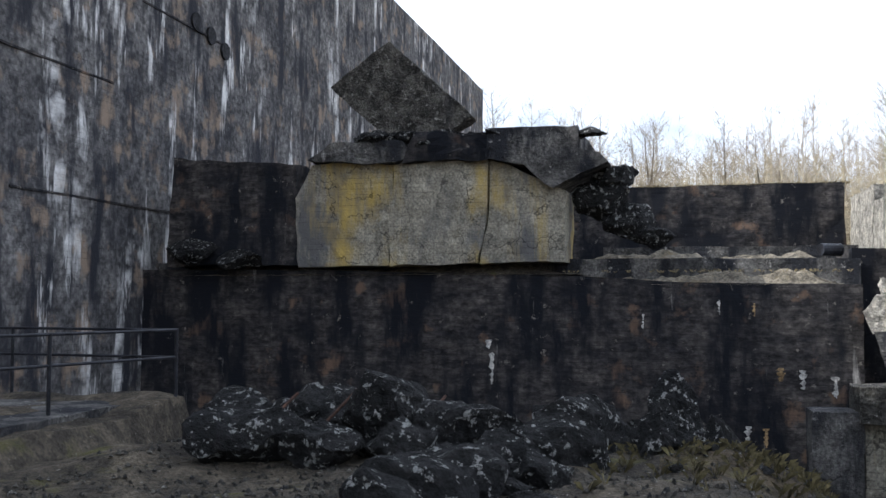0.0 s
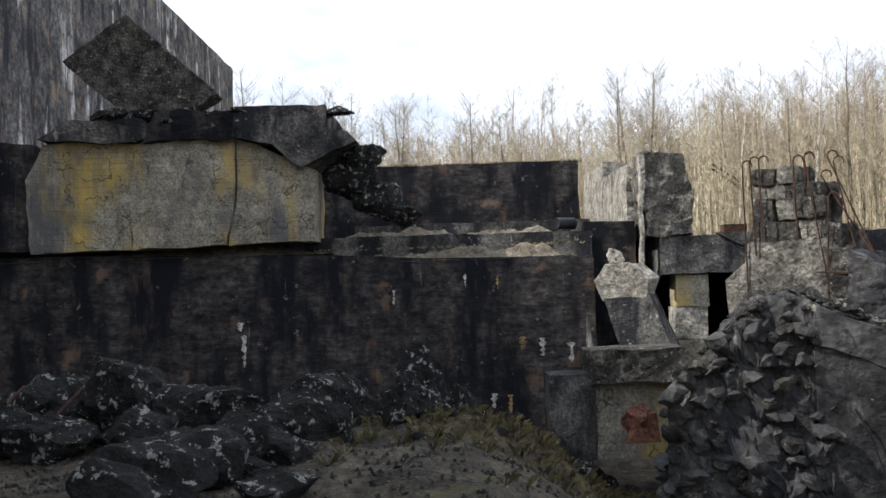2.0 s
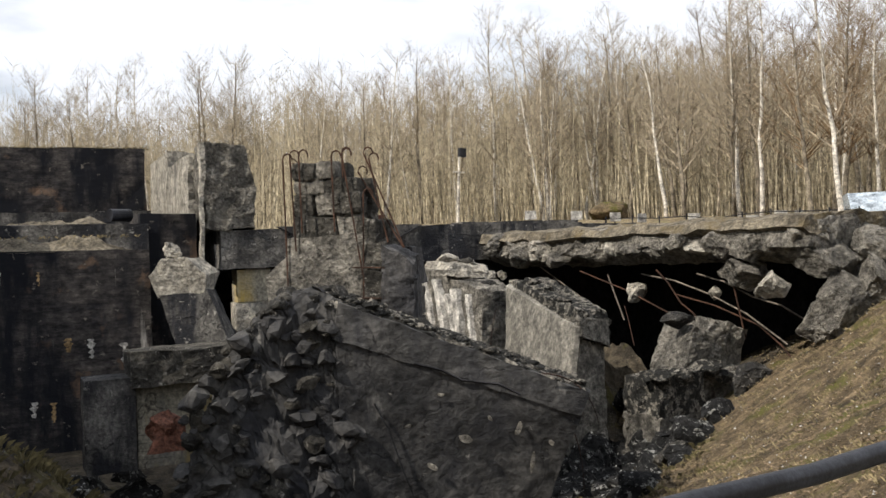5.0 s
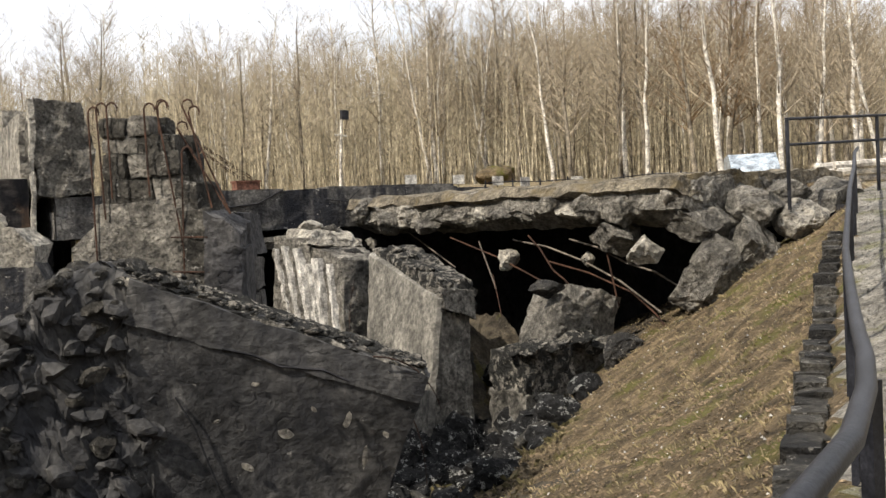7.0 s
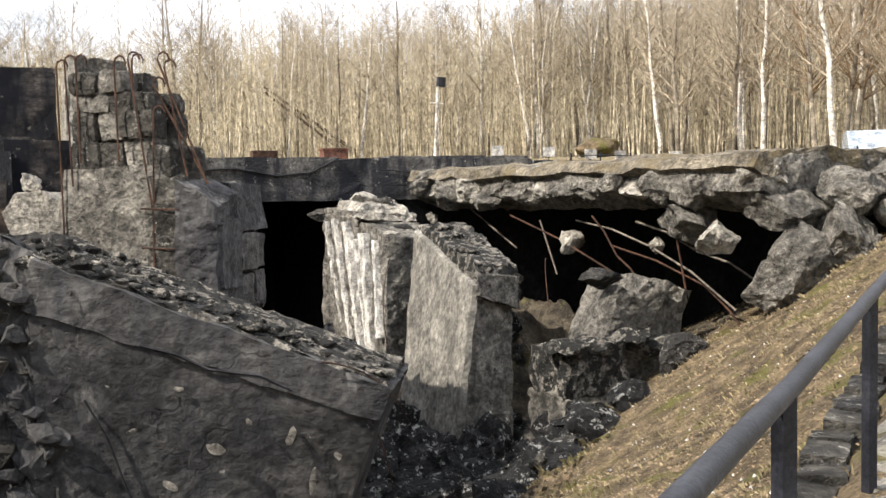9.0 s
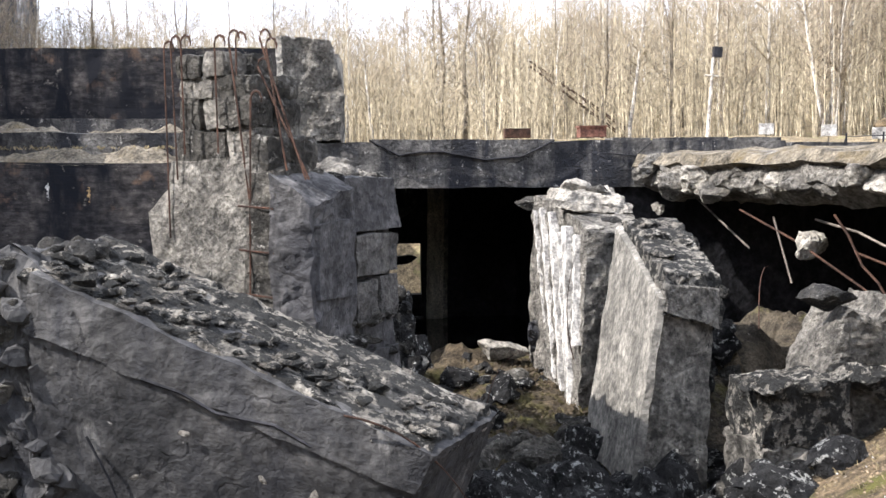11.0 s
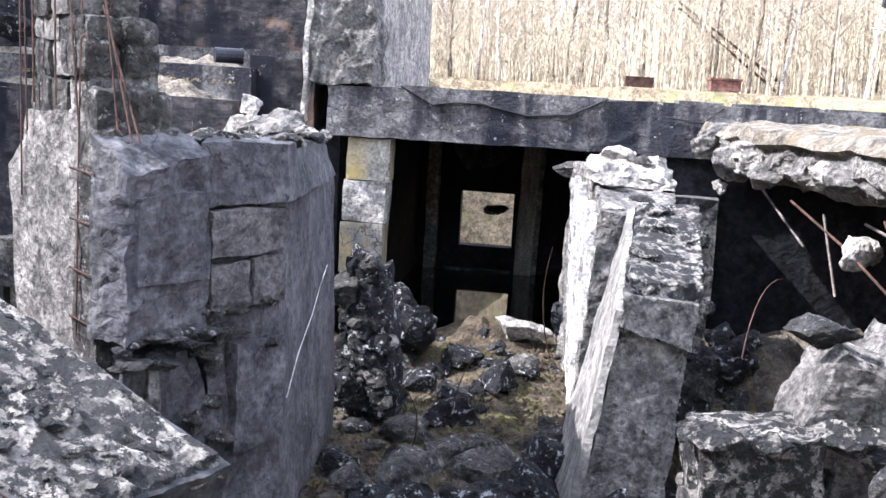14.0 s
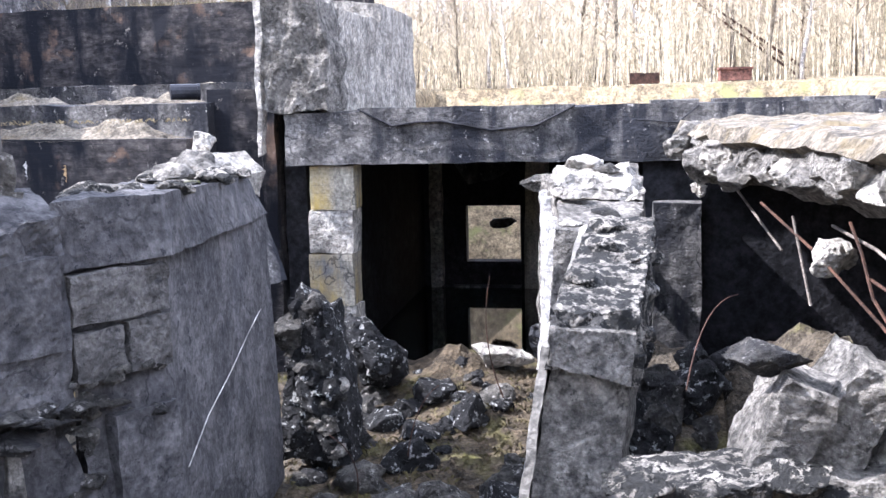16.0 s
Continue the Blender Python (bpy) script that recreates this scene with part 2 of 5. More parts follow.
M_SLAB = surface("sooty grey slab face", (0.024, 0.025, 0.028), (0.105, 0.103, 0.1), 0.8, 9, mottle=0.5, soot=(0.03, 0.031, 0.036), soot_at=(0.5, 0.66),
                 drip=(0.3, 0.29, 0.27), drip_at=(0.6, 0.68), drip_stretch=(2.2, 2.2, 0.8), lichen=(0.2, 0.19, 0.175), lichen_at=(0.65, 0.69), lichen_scale=4, crag=1.0, bump=0.4, cracks=0.6)
M_SMOOTHPALE = surface("smooth pale concrete with lime spots", (0.1, 0.096, 0.086), (0.25, 0.24, 0.215), 1.3, 10, mottle=0.6, drip=(0.6, 0.58, 0.54), drip_at=(0.64, 0.7), drip_stretch=(2.0, 2.0, 0.5), lichen=(0.12, 0.115, 0.1), lichen_at=(0.64, 0.7), lichen_scale=4, bump=0.5)
M_TIMBER = surface("pale weathered timber", (0.36, 0.33, 0.27), (0.7, 0.65, 0.55), 2.0, 16, mottle=0.5, flat_z=0.2, bump=0.4)
M_STRAW = surface("straw grass", (0.17, 0.14, 0.075), (0.33, 0.275, 0.17), 3, 9)
M_OLIVE = surface("olive grass", (0.06, 0.052, 0.024), (0.15, 0.13, 0.066), 3, 9)


# ---- building helpers ----
def part(name, bm, material, parent=None, label="", at=None):
    me = bpy.data.meshes.new(name)
    bm.to_mesh(me)
    bm.free()
    me.materials.append(material)
    ob = new(name, me)
    if at is not None:
        ob.matrix_basis = at
    if parent:
        ob.parent = parent
    if label:
        ob["label"] = label
    return ob


def at_uv(u, v, z=0.0, rx=0, ry=0, rz=0):
    return Matrix.Translation(W(u, v, z)) @ pose(0, 0, 0, 0, 0, 25) @ pose(0, 0, 0, rx, ry, rz)


def base(name, u, v, z, label, category, group="", kind="", rx=0, ry=0, rz=0):
    ob = new(name)
    ob.matrix_basis = at_uv(u, v, z, rx, ry, rz)
    return tagged(ob, label, category, group, kind)


def split(bm, size, most=5):
    """Divide edges until none is longer than size."""
    for _ in range(most):
        long = [e for e in bm.edges if e.calc_length() > size]
        if not long:
            break
        bmesh.ops.subdivide_edges(bm, edges=long, cuts=1, use_grid_fill=True)
        bmesh.ops.triangulate(bm, faces=[f for f in bm.faces if len(f.verts) > 4])


def roughen(bm, amount, seed, freq=1.3):
    off = Vector((seed * 7.13, seed * 3.7, seed * 1.9))
    for v in bm.verts:
        p = v.co * freq + off
        v.co += amount * (noise.noise_vector(p) + 0.5 * noise.noise_vector(p * 2.7) + 0.3 * noise.noise_vector(p * 6.1))


def slab_mesh(outline, depth, cell=0.5, rough=0.03, seed=0, freq=1.3):
    """A prism: the outline in the upright plane (x along, z up), its depth going back along y."""
    bm = bmesh.new()
    front = [bm.verts.new((x, 0, z)) for x, z in outline]
    back = [bm.verts.new((x, depth, z)) for x, z in outline]
    n = len(outline)
    bm.faces.new(front)
    bm.faces.new(back[::-1])
    for i in range(n):
        bm.faces.new((front[i], back[i], back[(i + 1) % n], front[(i + 1) % n]))
    bmesh.ops.triangulate(bm, faces=[f for f in bm.faces if len(f.verts) > 4])
    split(bm, cell)
    if rough:
        roughen(bm, rough, seed, freq)
    bmesh.ops.recalc_face_normals(bm, faces=bm.faces)
    return bm


def box_mesh(sx, sy, sz, cell=0.6, rough=0.02, seed=0, freq=1.3):
    return slab_mesh([(0, 0), (sx, 0), (sx, sz), (0, sz)], sy, cell, rough, seed, freq)


def rock_mesh(sx, sy, sz, seed, planes=16, rough=0.1, fineness=4):
    """An angular lump: a ball cut by planes, standing on z = 0."""
    rng = random.Random(seed)
    bm = bmesh.new()
    bmesh.ops.create_icosphere(bm, subdivisions=fineness, radius=1.0)
    for _ in range(planes):
        n = Vector((rng.uniform(-1, 1), rng.uniform(-1, 1), rng.uniform(-1, 1))).normalized()
        d = rng.uniform(0.42, 0.74)
        for v in bm.verts:
            k = v.co.dot(n) - d
            if k > 0:
                v.co -= n * k
    lo = [min(v.co[i] for v in bm.verts) for i in range(3)]
    hi = [max(v.co[i] for v in bm.verts) for i in range(3)]
    for v in bm.verts:
        v.co = Vector([(v.co[i] - lo[i]) / (hi[i] - lo[i]) for i in range(3)])
        v.co = Vector(((v.co.x - 0.5) * sx, (v.co.y - 0.5) * sy, v.co.z * sz))
    roughen(bm, rough * min(sx, sy, sz), seed, 2.2 / max(sx, sy, sz) * 1.6)
    return bm


def tube_mesh(points, radius, sides=8, end=None):
    bm = bmesh.new()
    pts = [Vector(p) for p in points]
    rings = []
    for i, p in enumerate(pts):
        d = (pts[min(i + 1, len(pts) - 1)] - pts[max(i - 1, 0)]).normalized()
        a = d.cross(Vector((0, 0, 1)))
        a = a.normalized() if a.length > 0.05 else Vector((1, 0, 0))
        b = d.cross(a)
        r = radius if end is None else radius + (end - radius) * i / (len(pts) - 1)
        rings.append([bm.verts.new(p + (a * math.cos(k * math.tau / sides) + b * math.sin(k * math.tau / sides)) * r) for k in range(sides)])
    for p, q in zip(rings, rings[1:]):
        for k in range(sides):
            bm.faces.new((p[k], p[(k + 1) % sides], q[(k + 1) % sides], q[k]))
    bm.faces.new(rings[0][::-1])
    bm.faces.new(rings[-1])
    bmesh.ops.recalc_face_normals(bm, faces=bm.faces)
    return bm


def smooth(ob):
    for p in ob.data.polygons:
        p.use_smooth = True
    return ob


def lump(name, u, v, z, sx, sy, sz, seed, material, label, group="", rx=0, ry=0, rz=0, category="rock", planes=16, rough=0.1, fineness=4):
    ob = part(name, rock_mesh(sx, sy, sz, seed, planes, rough, fineness), material, at=at_uv(u, v, z, rx, ry, rz))
    return tagged(ob, label, category, group)


def block(name, u, v, z, sx, sy, sz, material, label, category="block", group="", kind="", cell=0.6, rough=0.02, seed=0, rx=0, ry=0, rz=0, freq=1.3):
    ob = part(name, box_mesh(sx, sy, sz, cell, rough, seed, freq), material, at=at_uv(u, v, z, rx, ry, rz))
    return tagged(ob, label, category, group, kind)


# ---- the ground ----
PATH_LINE = [(-30.0, -1.6, 0.05), (-1.5, 1.15, 0.05), (0.4, 1.92, 0.05), (1.4, 2.2, 0.02), (2.3, 2.43, -0.03), (3.1, 2.68, -0.06), (4.1, 2.87, -0.07), (5.05, 3.2, -0.02), (6.0, 3.85, 0.0), (6.9, 4.6, 0.0), (7.8, 5.33, 0.0), (8.6, 5.98, 0.02), (9.8, 6.95, 0.06), (10.85, 7.8, 0.1), (12.0, 8.7, 0.2), (13.1, 9.55, 0.37), (14.8, 10.85, 0.72), (17.0, 12.5, 1.05), (18.7, 13.8, 1.4), (21.5, 15.9, 1.65), (34.0, 24.0, 2.3)]


def rail_at(u):
    for (a, b, c), (d, e, f) in zip(PATH_LINE, PATH_LINE[1:]):
        if u <= d:
            k = max(0.0, (u - a) / (d - a))
            return b + (e - b) * k, c + (f - c) * k, (e - b) / (d - a)
    return PATH_LINE[-1][1], PATH_LINE[-1][2], 0.6


def ease(x, a, b):
    k = min(1.0, max(0.0, (x - a) / (b - a)))
    return k * k * (3 - 2 * k)


def height(u, v):
    line, zp, slope = rail_at(u)
    d = (v - line) / math.sqrt(1 + slope * slope)
    p = Vector((u * 0.6, v * 0.6, 0))
    rough = noise.noise(p) * 0.10 + noise.noise(p * 3.1) * 0.05
    if d < 0.15:
        out = -d
        crown = 0.42 * ease(out, 0.15, 1.0) * ease(u, 8.2, 10.6) * (1 - ease(u, 14.5, 17.0))
        return zp + crown + rough * 0.12 + 0.18 * max(0.0, out - 4.5) + 0.02 * noise.noise(p * 6)
    # the gravel shelf by the fence falls gently, the bank further on falls steeply
    shelf = zp - 0.035 * d - 2.9 * ease(v, 11.5, 19.0)
    if u < -7.0:
        shelf = zp - 3.2 * ease(v, 13.8, 14.8)
    bank = zp - 0.12 * ease(d, 0, 0.6) - 0.5 * d
    z = shelf + (bank - shelf) * ease(u, 0.5, 6.0)
    floor = -3.1 + 0.5 * ease(u, 8.5, 11.0) * ease(v, 20.0, 27.0)
    z = max(z, floor)
    # grassy heap before the fallen slab
    z += 1.1 * math.exp(-((u - 2.8) / 2.2) ** 2 - ((v - 15.2) / 3.0) ** 2)
    # the hall behind the beam, its pool, and the hollow beyond
    if v > 28:
        z = -4.4
    # terrace over the ruin and the far bank
    over_hall = ease(u, 4.5, 6.0) * (1 - ease(u, 12.9, 13.7))
    edge = max(ease(u, 20.5, 21.5) * ease(v, 10.0, 12.0), ease(v, 43.5 + 6.0 * over_hall, 46.0 + 7.0 * over_hall))
    far = 1.9 + 1.3 * ease(v, 30, 48) + 6.5 * ease(v, 52, 130) + 13.0 * ease(u, 20, 90) * ease(v, 40, 100)
    if v > 38.6:
        edge = max(edge, ease(-u, -1.5, -0.5))
    z = z + (far - z) * edge
    return z + rough * (1.6 if d > 0.6 else 0.5)


def grid_lines(a, b, step, far):
    core = [a + step * i for i in range(int((b - a) / step) + 1)]
    out, k = [], step
    p, q = core[0], core[-1]
    lo, hi = [], []
    while q < far:
        k *= 1.22
        p, q = p - k, q + k
        lo.append(p)
        hi.append(q)
    return lo[::-1] + core + hi


def build_ground():
    us, vs = grid_lines(-18.0, 26.0, 0.22, 420.0), grid_lines(-4.0, 31.0, 0.22, 420.0)
    verts = [W(u, v, height(u, v)) for v in vs for u in us]
    n = len(us)
    faces = [(j * n + i, j * n + i + 1, (j + 1) * n + i + 1, (j + 1) * n + i) for j in range(len(vs) - 1) for i in range(n - 1)]
    me = bpy.data.meshes.new("ground")
    me.from_pydata(verts, [], faces)
    for m in (M_BANK, M_PATHWAY, M_SOIL, M_FLOOR, M_MOSSY):
        me.materials.append(m)
    for j in range(len(vs) - 1):
        for i in range(n - 1):
            u, v = us[i], vs[j]
            line, _, _ = rail_at(u)
            w = noise.noise(Vector((u * 0.8, v * 0.8, 4))) * 0.9
            k = 0
            if v < line + 0.05 + w * 0.15:
                k = 1 if v > line - 3.6 + w else 3
            elif v > 40 or u > 24:
                k = 3
            elif v > line + 1.2 and u + w < 3.2 + 0.3 * (v - 6):
                k = 2
            elif v + w > 17.3 + 0.15 * (u - 12) or (v + w > 10.8 and u < 10):
                k = 2
            if k == 2 and 8.4 < u < 14.0 and v + w > 19.8:
                k = 4
            if k == 2 and ((u - 2.0) / 3.0) ** 2 + ((v - 14.4) / 4.2) ** 2 + 0.5 * w < 1:
                k = 4
            me.polygons[j * (n - 1) + i].material_index = k
    ob = smooth(new("ground", me))
    return tagged(ob, "uneven earth with dry grass, gravel and leaf litter", "ground", kind="structure")


M_PATHWAY = surface("trodden gravel with thin moss", (0.2, 0.19, 0.165), (0.42, 0.4, 0.36), 1.5, 30, lichen=(0.55, 0.53, 0.5), lichen_at=(0.6, 0.65), lichen_scale=22,
                    moss=(0.17, 0.17, 0.07), moss_at=(0.54, 0.68), bump=1.0)
M_SOIL = surface("dark stony soil", (0.035, 0.03, 0.024), (0.13, 0.11, 0.08), 1.3, 20, lichen=(0.3, 0.28, 0.24), lichen_at=(0.64, 0.68), lichen_scale=12,
                 moss=(0.1, 0.095, 0.03), moss_at=(0.6, 0.72), bump=1.0)
M_FLOOR = surface("leaf litter under the trees", (0.16, 0.125, 0.075), (0.3, 0.245, 0.155), 0.6, 12, moss=(0.2, 0.2, 0.08), moss_at=(0.55, 0.7), bump=1.0)
build_ground()


def floor_z(u, v):
    return height(u, v)


# ---- the high wall ----
wall = block("wall_big", -21.1, -6.0, -5.0, 5.0, 85.8, 24.1, M_BIG, "towering sooty concrete wall with white lime streaks", "wall", kind="structure", cell=2.4, rough=0.05)
# black discs on the face paint the shade inside three vent holes
for k, (v, z) in enumerate(((30.4, 11.2), (31.5, 11.0), (32.6, 10.7))):
    hole = part("vent_hole", tube_mesh([(-0.05, 0, 0), (0.03, 0, 0)], 0.32, 16), M_HOLE, None, "round black disc for the shade in a vent hole", at_uv(-16.05, v, z))
    hole.parent = wall
    hole.matrix_parent_inverse = wall.matrix_basis.inverted()
for v, z, ln in ((19.5, 7.95, 6.0), (27.0, 10.9, 6.0), (21.0, 4.4, 8.0)):
    strip = part("joint_lip", box_mesh(0.05, ln, 0.06, 0.5, 0.02, int(z)), M_DARK, None, "", at_uv(-16.12, v, z))
    strip.parent = wall
    strip.matrix_parent_inverse = wall.matrix_basis.inverted()

# ---- the dark wall, its ledges and the wall behind ----
dark = tagged(part("wall_dark", slab_mesh([(0, 0), (21.0, 0), (21.0, 6.6), (16.2, 6.68), (13.2, 6.88), (6.0, 7.05), (0, 7.1)], 0.9, 0.6, 0.025), M_DARK, at=at_uv(-16.2, 27.3, -4.6)),
              "blackened board-marked concrete wall", "wall", kind="structure")


def lime_drip(u, z, w, h, seed):
    rng = random.Random(seed)
    bm = bmesh.new()
    pts, n = [], 14
    for i in range(n):
        k = i / (n - 1)
        ww = 0.6 * w * (1 - 0.7 * k) * rng.uniform(0.25, 1.3)
        pts.append((bm.verts.new((-ww / 2 + rng.uniform(-0.05, 0.03), 0, -h * k)), bm.verts.new((ww / 2, 0, -h * k))))
    for a, b in zip(pts, pts[1:]):
        bm.faces.new((a[0], b[0], b[1], a[1]))
    ob = part("lime_drip", bm, M_LIME if seed % 3 else M_OCHRE, None, "white lime drip", at_uv(u, 27.245, z))
    ob.parent = dark
    ob.matrix_parent_inverse = dark.matrix_basis.inverted()


M_LIME = surface("white lime crust", (0.36, 0.35, 0.33), (0.62, 0.61, 0.58), 3, 20)
M_OCHRE = surface("ochre lime crust", (0.3, 0.2, 0.1), (0.45, 0.33, 0.18), 3, 20)
for n, (u, z, w, h) in enumerate(((-3.45, -1.5, 0.3, 1.3), (-5.0, 0.1, 0.25, 0.9), (-5.1, 0.45, 0.35, 0.25), (2.75, -0.2, 0.4, 0.35), (3.3, -0.25, 0.35, 0.5), (1.9, -1.75, 0.3, 0.4),
                                  (2.35, -1.8, 0.3, 0.5), (4.1, -0.4, 0.35, 0.55), (1.2, 1.6, 0.12, 0.4), (2.1, 1.5, 0.12, 0.35), (-4.7, -1.6, 0.12, 0.7), (-0.8, 1.2, 0.1, 0.4))):
    lime_drip(u, z, w, h, n)
block("ledge_lower", -16.2, 28.2, -4.6, 21.1, 9.8, 7.35, M_GREY, "weathered concrete ledge with soil on it", "ledge", kind="structure", cell=0.8, rough=0.05)
block("ledge_upper", 4.75, 28.6, -4.6, 1.5, 9.4, 7.6, M_DARK, "dark concrete step beside the ledge", "ledge", kind="structure", cell=0.6, rough=0.04, seed=3)
block("ledge_far", -2.2, 31.5, 2.7, 7.6, 6.6, 0.55, M_GREY, "stepped concrete ledge before the dark wall", "ledge", kind="structure", cell=0.6, rough=0.05, seed=5)
block("wall_back", -16.2, 38.0, -4.6, 22.2, 1.2, 10.5, M_DARK, "dark concrete wall with dry grass along its top", "wall", kind="structure", cell=0.7, rough=0.05)


def earth_patch(u0, u1, v0, v1, z, tall, seed, material, label, lip=0.0):
    """A ragged drift of earth, thin at its rim, with a skirt going into what it lies on."""
    nu, nv = max(4, int((u1 - u0) / 0.14)), max(4, int((v1 - v0) / 0.14))
    verts, faces = [], []
    for j in range(nv + 1):
        for i in range(nu + 1):
            a, b = i / nu, j / nv
            u, v = u0 + (u1 - u0) * a, v0 + (v1 - v0) * b
            rim = min(1.0, 7 * min(a, 1 - a)) * min(1.0, lip + 2.5 * min(b, 1 - b))
            p = Vector((u * 0.7, v * 0.7, seed * 3.3))
            k = 0.6 + 0.6 * noise.noise(p)
            verts.append(W(u, v, z - 0.12 + tall * rim * max(0.0, k) + rim * (0.16 * noise.noise(p * 3) + 0.1 * noise.noise(p * 8)) + 0.03 * noise.noise(p * 14)))
    for j in range(nv):
        for i in range(nu):
            q = j * (nu + 1) + i
            faces.append((q, q + 1, q + nu + 2, q + nu + 1))
    me = bpy.data.meshes.new("earth_patch")
    me.from_pydata(verts, [], faces)
    me.materials.append(material)
    return tagged(new("earth_patch", me), label, "earth", "earth on the ruin")


for n, (u0, u1, v0, v1, z, h, m) in enumerate(((-16.0, -2.5, 27.26, 28.5, 2.42, 0.45, 0), (-3.0, 4.5, 27.3, 28.4, 2.12, 0.4, 1), (-3.0, 4.6, 28.3, 31.4, 2.72, 0.5, 1), (-2.0, 4.7, 31.6, 37.8, 3.2, 0.25, 1), (0.5, 4.75, 27.32, 28.2, 2.0, 0.2, 1))):
    earth_patch(u0, u1, v0, v1, z, h, n, M_TOPPALE if m else M_SOIL, "earth and dry grass lying on the concrete ledge")
can = base("can", 4.2, 28.7, 2.98, "small black drum lying on the ledge", "drum", rz=30, ry=90)
part("drum_body", tube_mesh([(0, 0, -0.3), (0, 0, 0.3)], 0.17, 14), M_IRON, can)
part("drum_rim", tube_mesh([(0, 0, 0.27), (0, 0, 0.33)], 0.185, 14), M_IRON, can)

# ---- ochre block and the broken roof on it ----
yb = base("yellow_block", -10.8, 27.0, 2.55, "cracked ochre-stained concrete block", "block")
part("section", slab_mesh([(0.0, 0), (2.75, 0), (2.7, 1.2), (2.85, 3.0), (0.4, 2.95), (-0.1, 2.0)], 2.0, 0.22, 0.05, 21), M_YELLOW, yb)
part("section", slab_mesh([(2.78, 0), (5.3, 0.06), (5.55, 1.3), (5.6, 2.95), (2.9, 3.0), (2.74, 1.2)], 2.0, 0.22, 0.05, 22), M_YELLOW, yb).location = (0, -0.06, 0)
part("section", slab_mesh([(5.34, 0.05), (7.7, 0.1), (7.75, 2.0), (7.1, 2.3), (6.2, 2.75), (5.62, 2.9), (5.6, 1.3)], 2.0, 0.22, 0.05, 23), M_YELLOW, yb).location = (0, 0.05, 0)
yb.scale = (1.026, 1.0, 1.026)
tagged(part("broken_block", slab_mesh([(0, 0), (4.3, 0), (4.0, 1.0), (4.3, 1.9), (4.2, 3.0), (0.2, 3.3), (0, 1.4)], 1.9, 0.4, 0.07, 2), M_DARK, at=at_uv(-15.1, 27.05, 2.6)), "dark broken concrete block against the high wall", "block")
rr = base("roof_remnant", -10.4, 26.7, 5.42, "thick broken roof slab lying on the stained block", "slab")
part("left_piece", slab_mesh([(0, 0.2), (2.7, 0.08), (3.2, 0.35), (2.9, 0.72), (0.6, 0.68)], 2.6, 0.35, 0.09, 31), M_GREY, rr)
part("middle_piece", slab_mesh([(2.9, 0.1), (5.4, 0.1), (5.6, 0.75), (3.3, 0.95)], 2.6, 0.35, 0.11, 32), M_DARK, rr)
part("right_piece", slab_mesh([(5.3, 0.15), (6.4, -0.1), (7.2, -0.75), (8.0, -0.35), (8.7, -0.05), (8.5, 0.2), (7.9, 0.3), (7.9, 0.95), (5.4, 1.0)], 2.8, 0.35, 0.06, 33), M_GREY, rr)
for n in range(14):
    rng = random.Random(n)
    lump("roof_rubble", -9 + n * 0.52, 26.6 + rng.uniform(0, 1.2), 6.0 + rng.uniform(-0.1, 0.15), rng.uniform(0.5, 1.3), rng.uniform(0.5, 0.9), rng.uniform(0.25, 0.5), 90 + n, M_LICHEN,
         "dark broken lump on the roof slab", "rubble on the roof slab")
for n, (u, z, sx, sz) in enumerate(((-2.0, 3.5, 1.6, 1.4), (-1.2, 2.9, 1.5, 1.1), (-1.6, 4.3, 1.4, 0.8), (-0.5, 2.7, 1.2, 0.7), (-14.3, 2.3, 1.8, 0.9), (-12.6, 2.2, 1.5, 0.6))):
    lump("broken_lump", u, 27.9 if n < 4 else 26.9, z + 0.3, sx, 1.0, sz, 110 + n, M_LICHEN, "dark rubble beside the stained block", "rubble on the ledge")
tagged(part("leaning_slab", slab_mesh([(0, 0), (2.64, -2.43), (4.61, -1.11), (1.97, 1.33)], 0.8, 0.25, 0.06, 4), M_RUBBLE, at=at_uv(-10.59, 29.0, 8.33)), "square concrete slab tipped on its corner against the high wall", "slab")
lump("slab_prop", -8.6, 29.6, 2.7, 2.6, 2.0, 4.0, 141, M_LICHEN, "heaped rubble under the tipped slab", category="rubble")
lump("slab_prop", -6.3, 30.3, 2.7, 3.0, 2.0, 3.4, 142, M_LICHEN, "heaped rubble under the tipped slab", category="rubble")

# ---- pale wall stub and the things at the end of the dark wall ----
ws = base("wall_stub", 6.2, 27.7, 2.5, "tall pale broken stub of concrete wall", "wall")
part("front_piece", slab_mesh([(0.2, 0), (1.5, 0), (1.55, 1.1), (1.3, 2.3), (0.2, 2.4), (0.1, 1.4)], 1.5, 0.16, 0.1, 41, 2.0), M_LIGHT, ws)
part("rear_piece", slab_mesh([(-0.1, 0), (1.4, 0), (1.4, 2.2), (0.0, 2.25)], 4.2, 0.4, 0.06, 42), M_PALE, ws).location = (0, 1.55, 0)
part("far_piece", slab_mesh([(-0.1, 0), (1.3, 0), (1.3, 2.7), (0.0, 2.8)], 4.4, 0.4, 0.06, 43), M_PALE, ws).location = (0, 5.85, 0)
part("hanging_rib", slab_mesh([(0.02, -0.9), (0.1, -0.85), (0.2, 2.4), (0.06, 2.4)], 0.3, 0.15, 0.05, 44), M_PALE, ws).location = (0, -0.05, 0)
lb = base("leaning_boulder", 4.95, 26.7, -0.8, "pale-topped concrete boulder leaning beside the dark wall", "boulder", rz=-28)
part("shaft", slab_mesh([(0.45, 0), (1.95, 0), (1.2, 1.7), (0.0, 1.6)], 0.9, 0.3, 0.05, 45), M_GREY, lb)
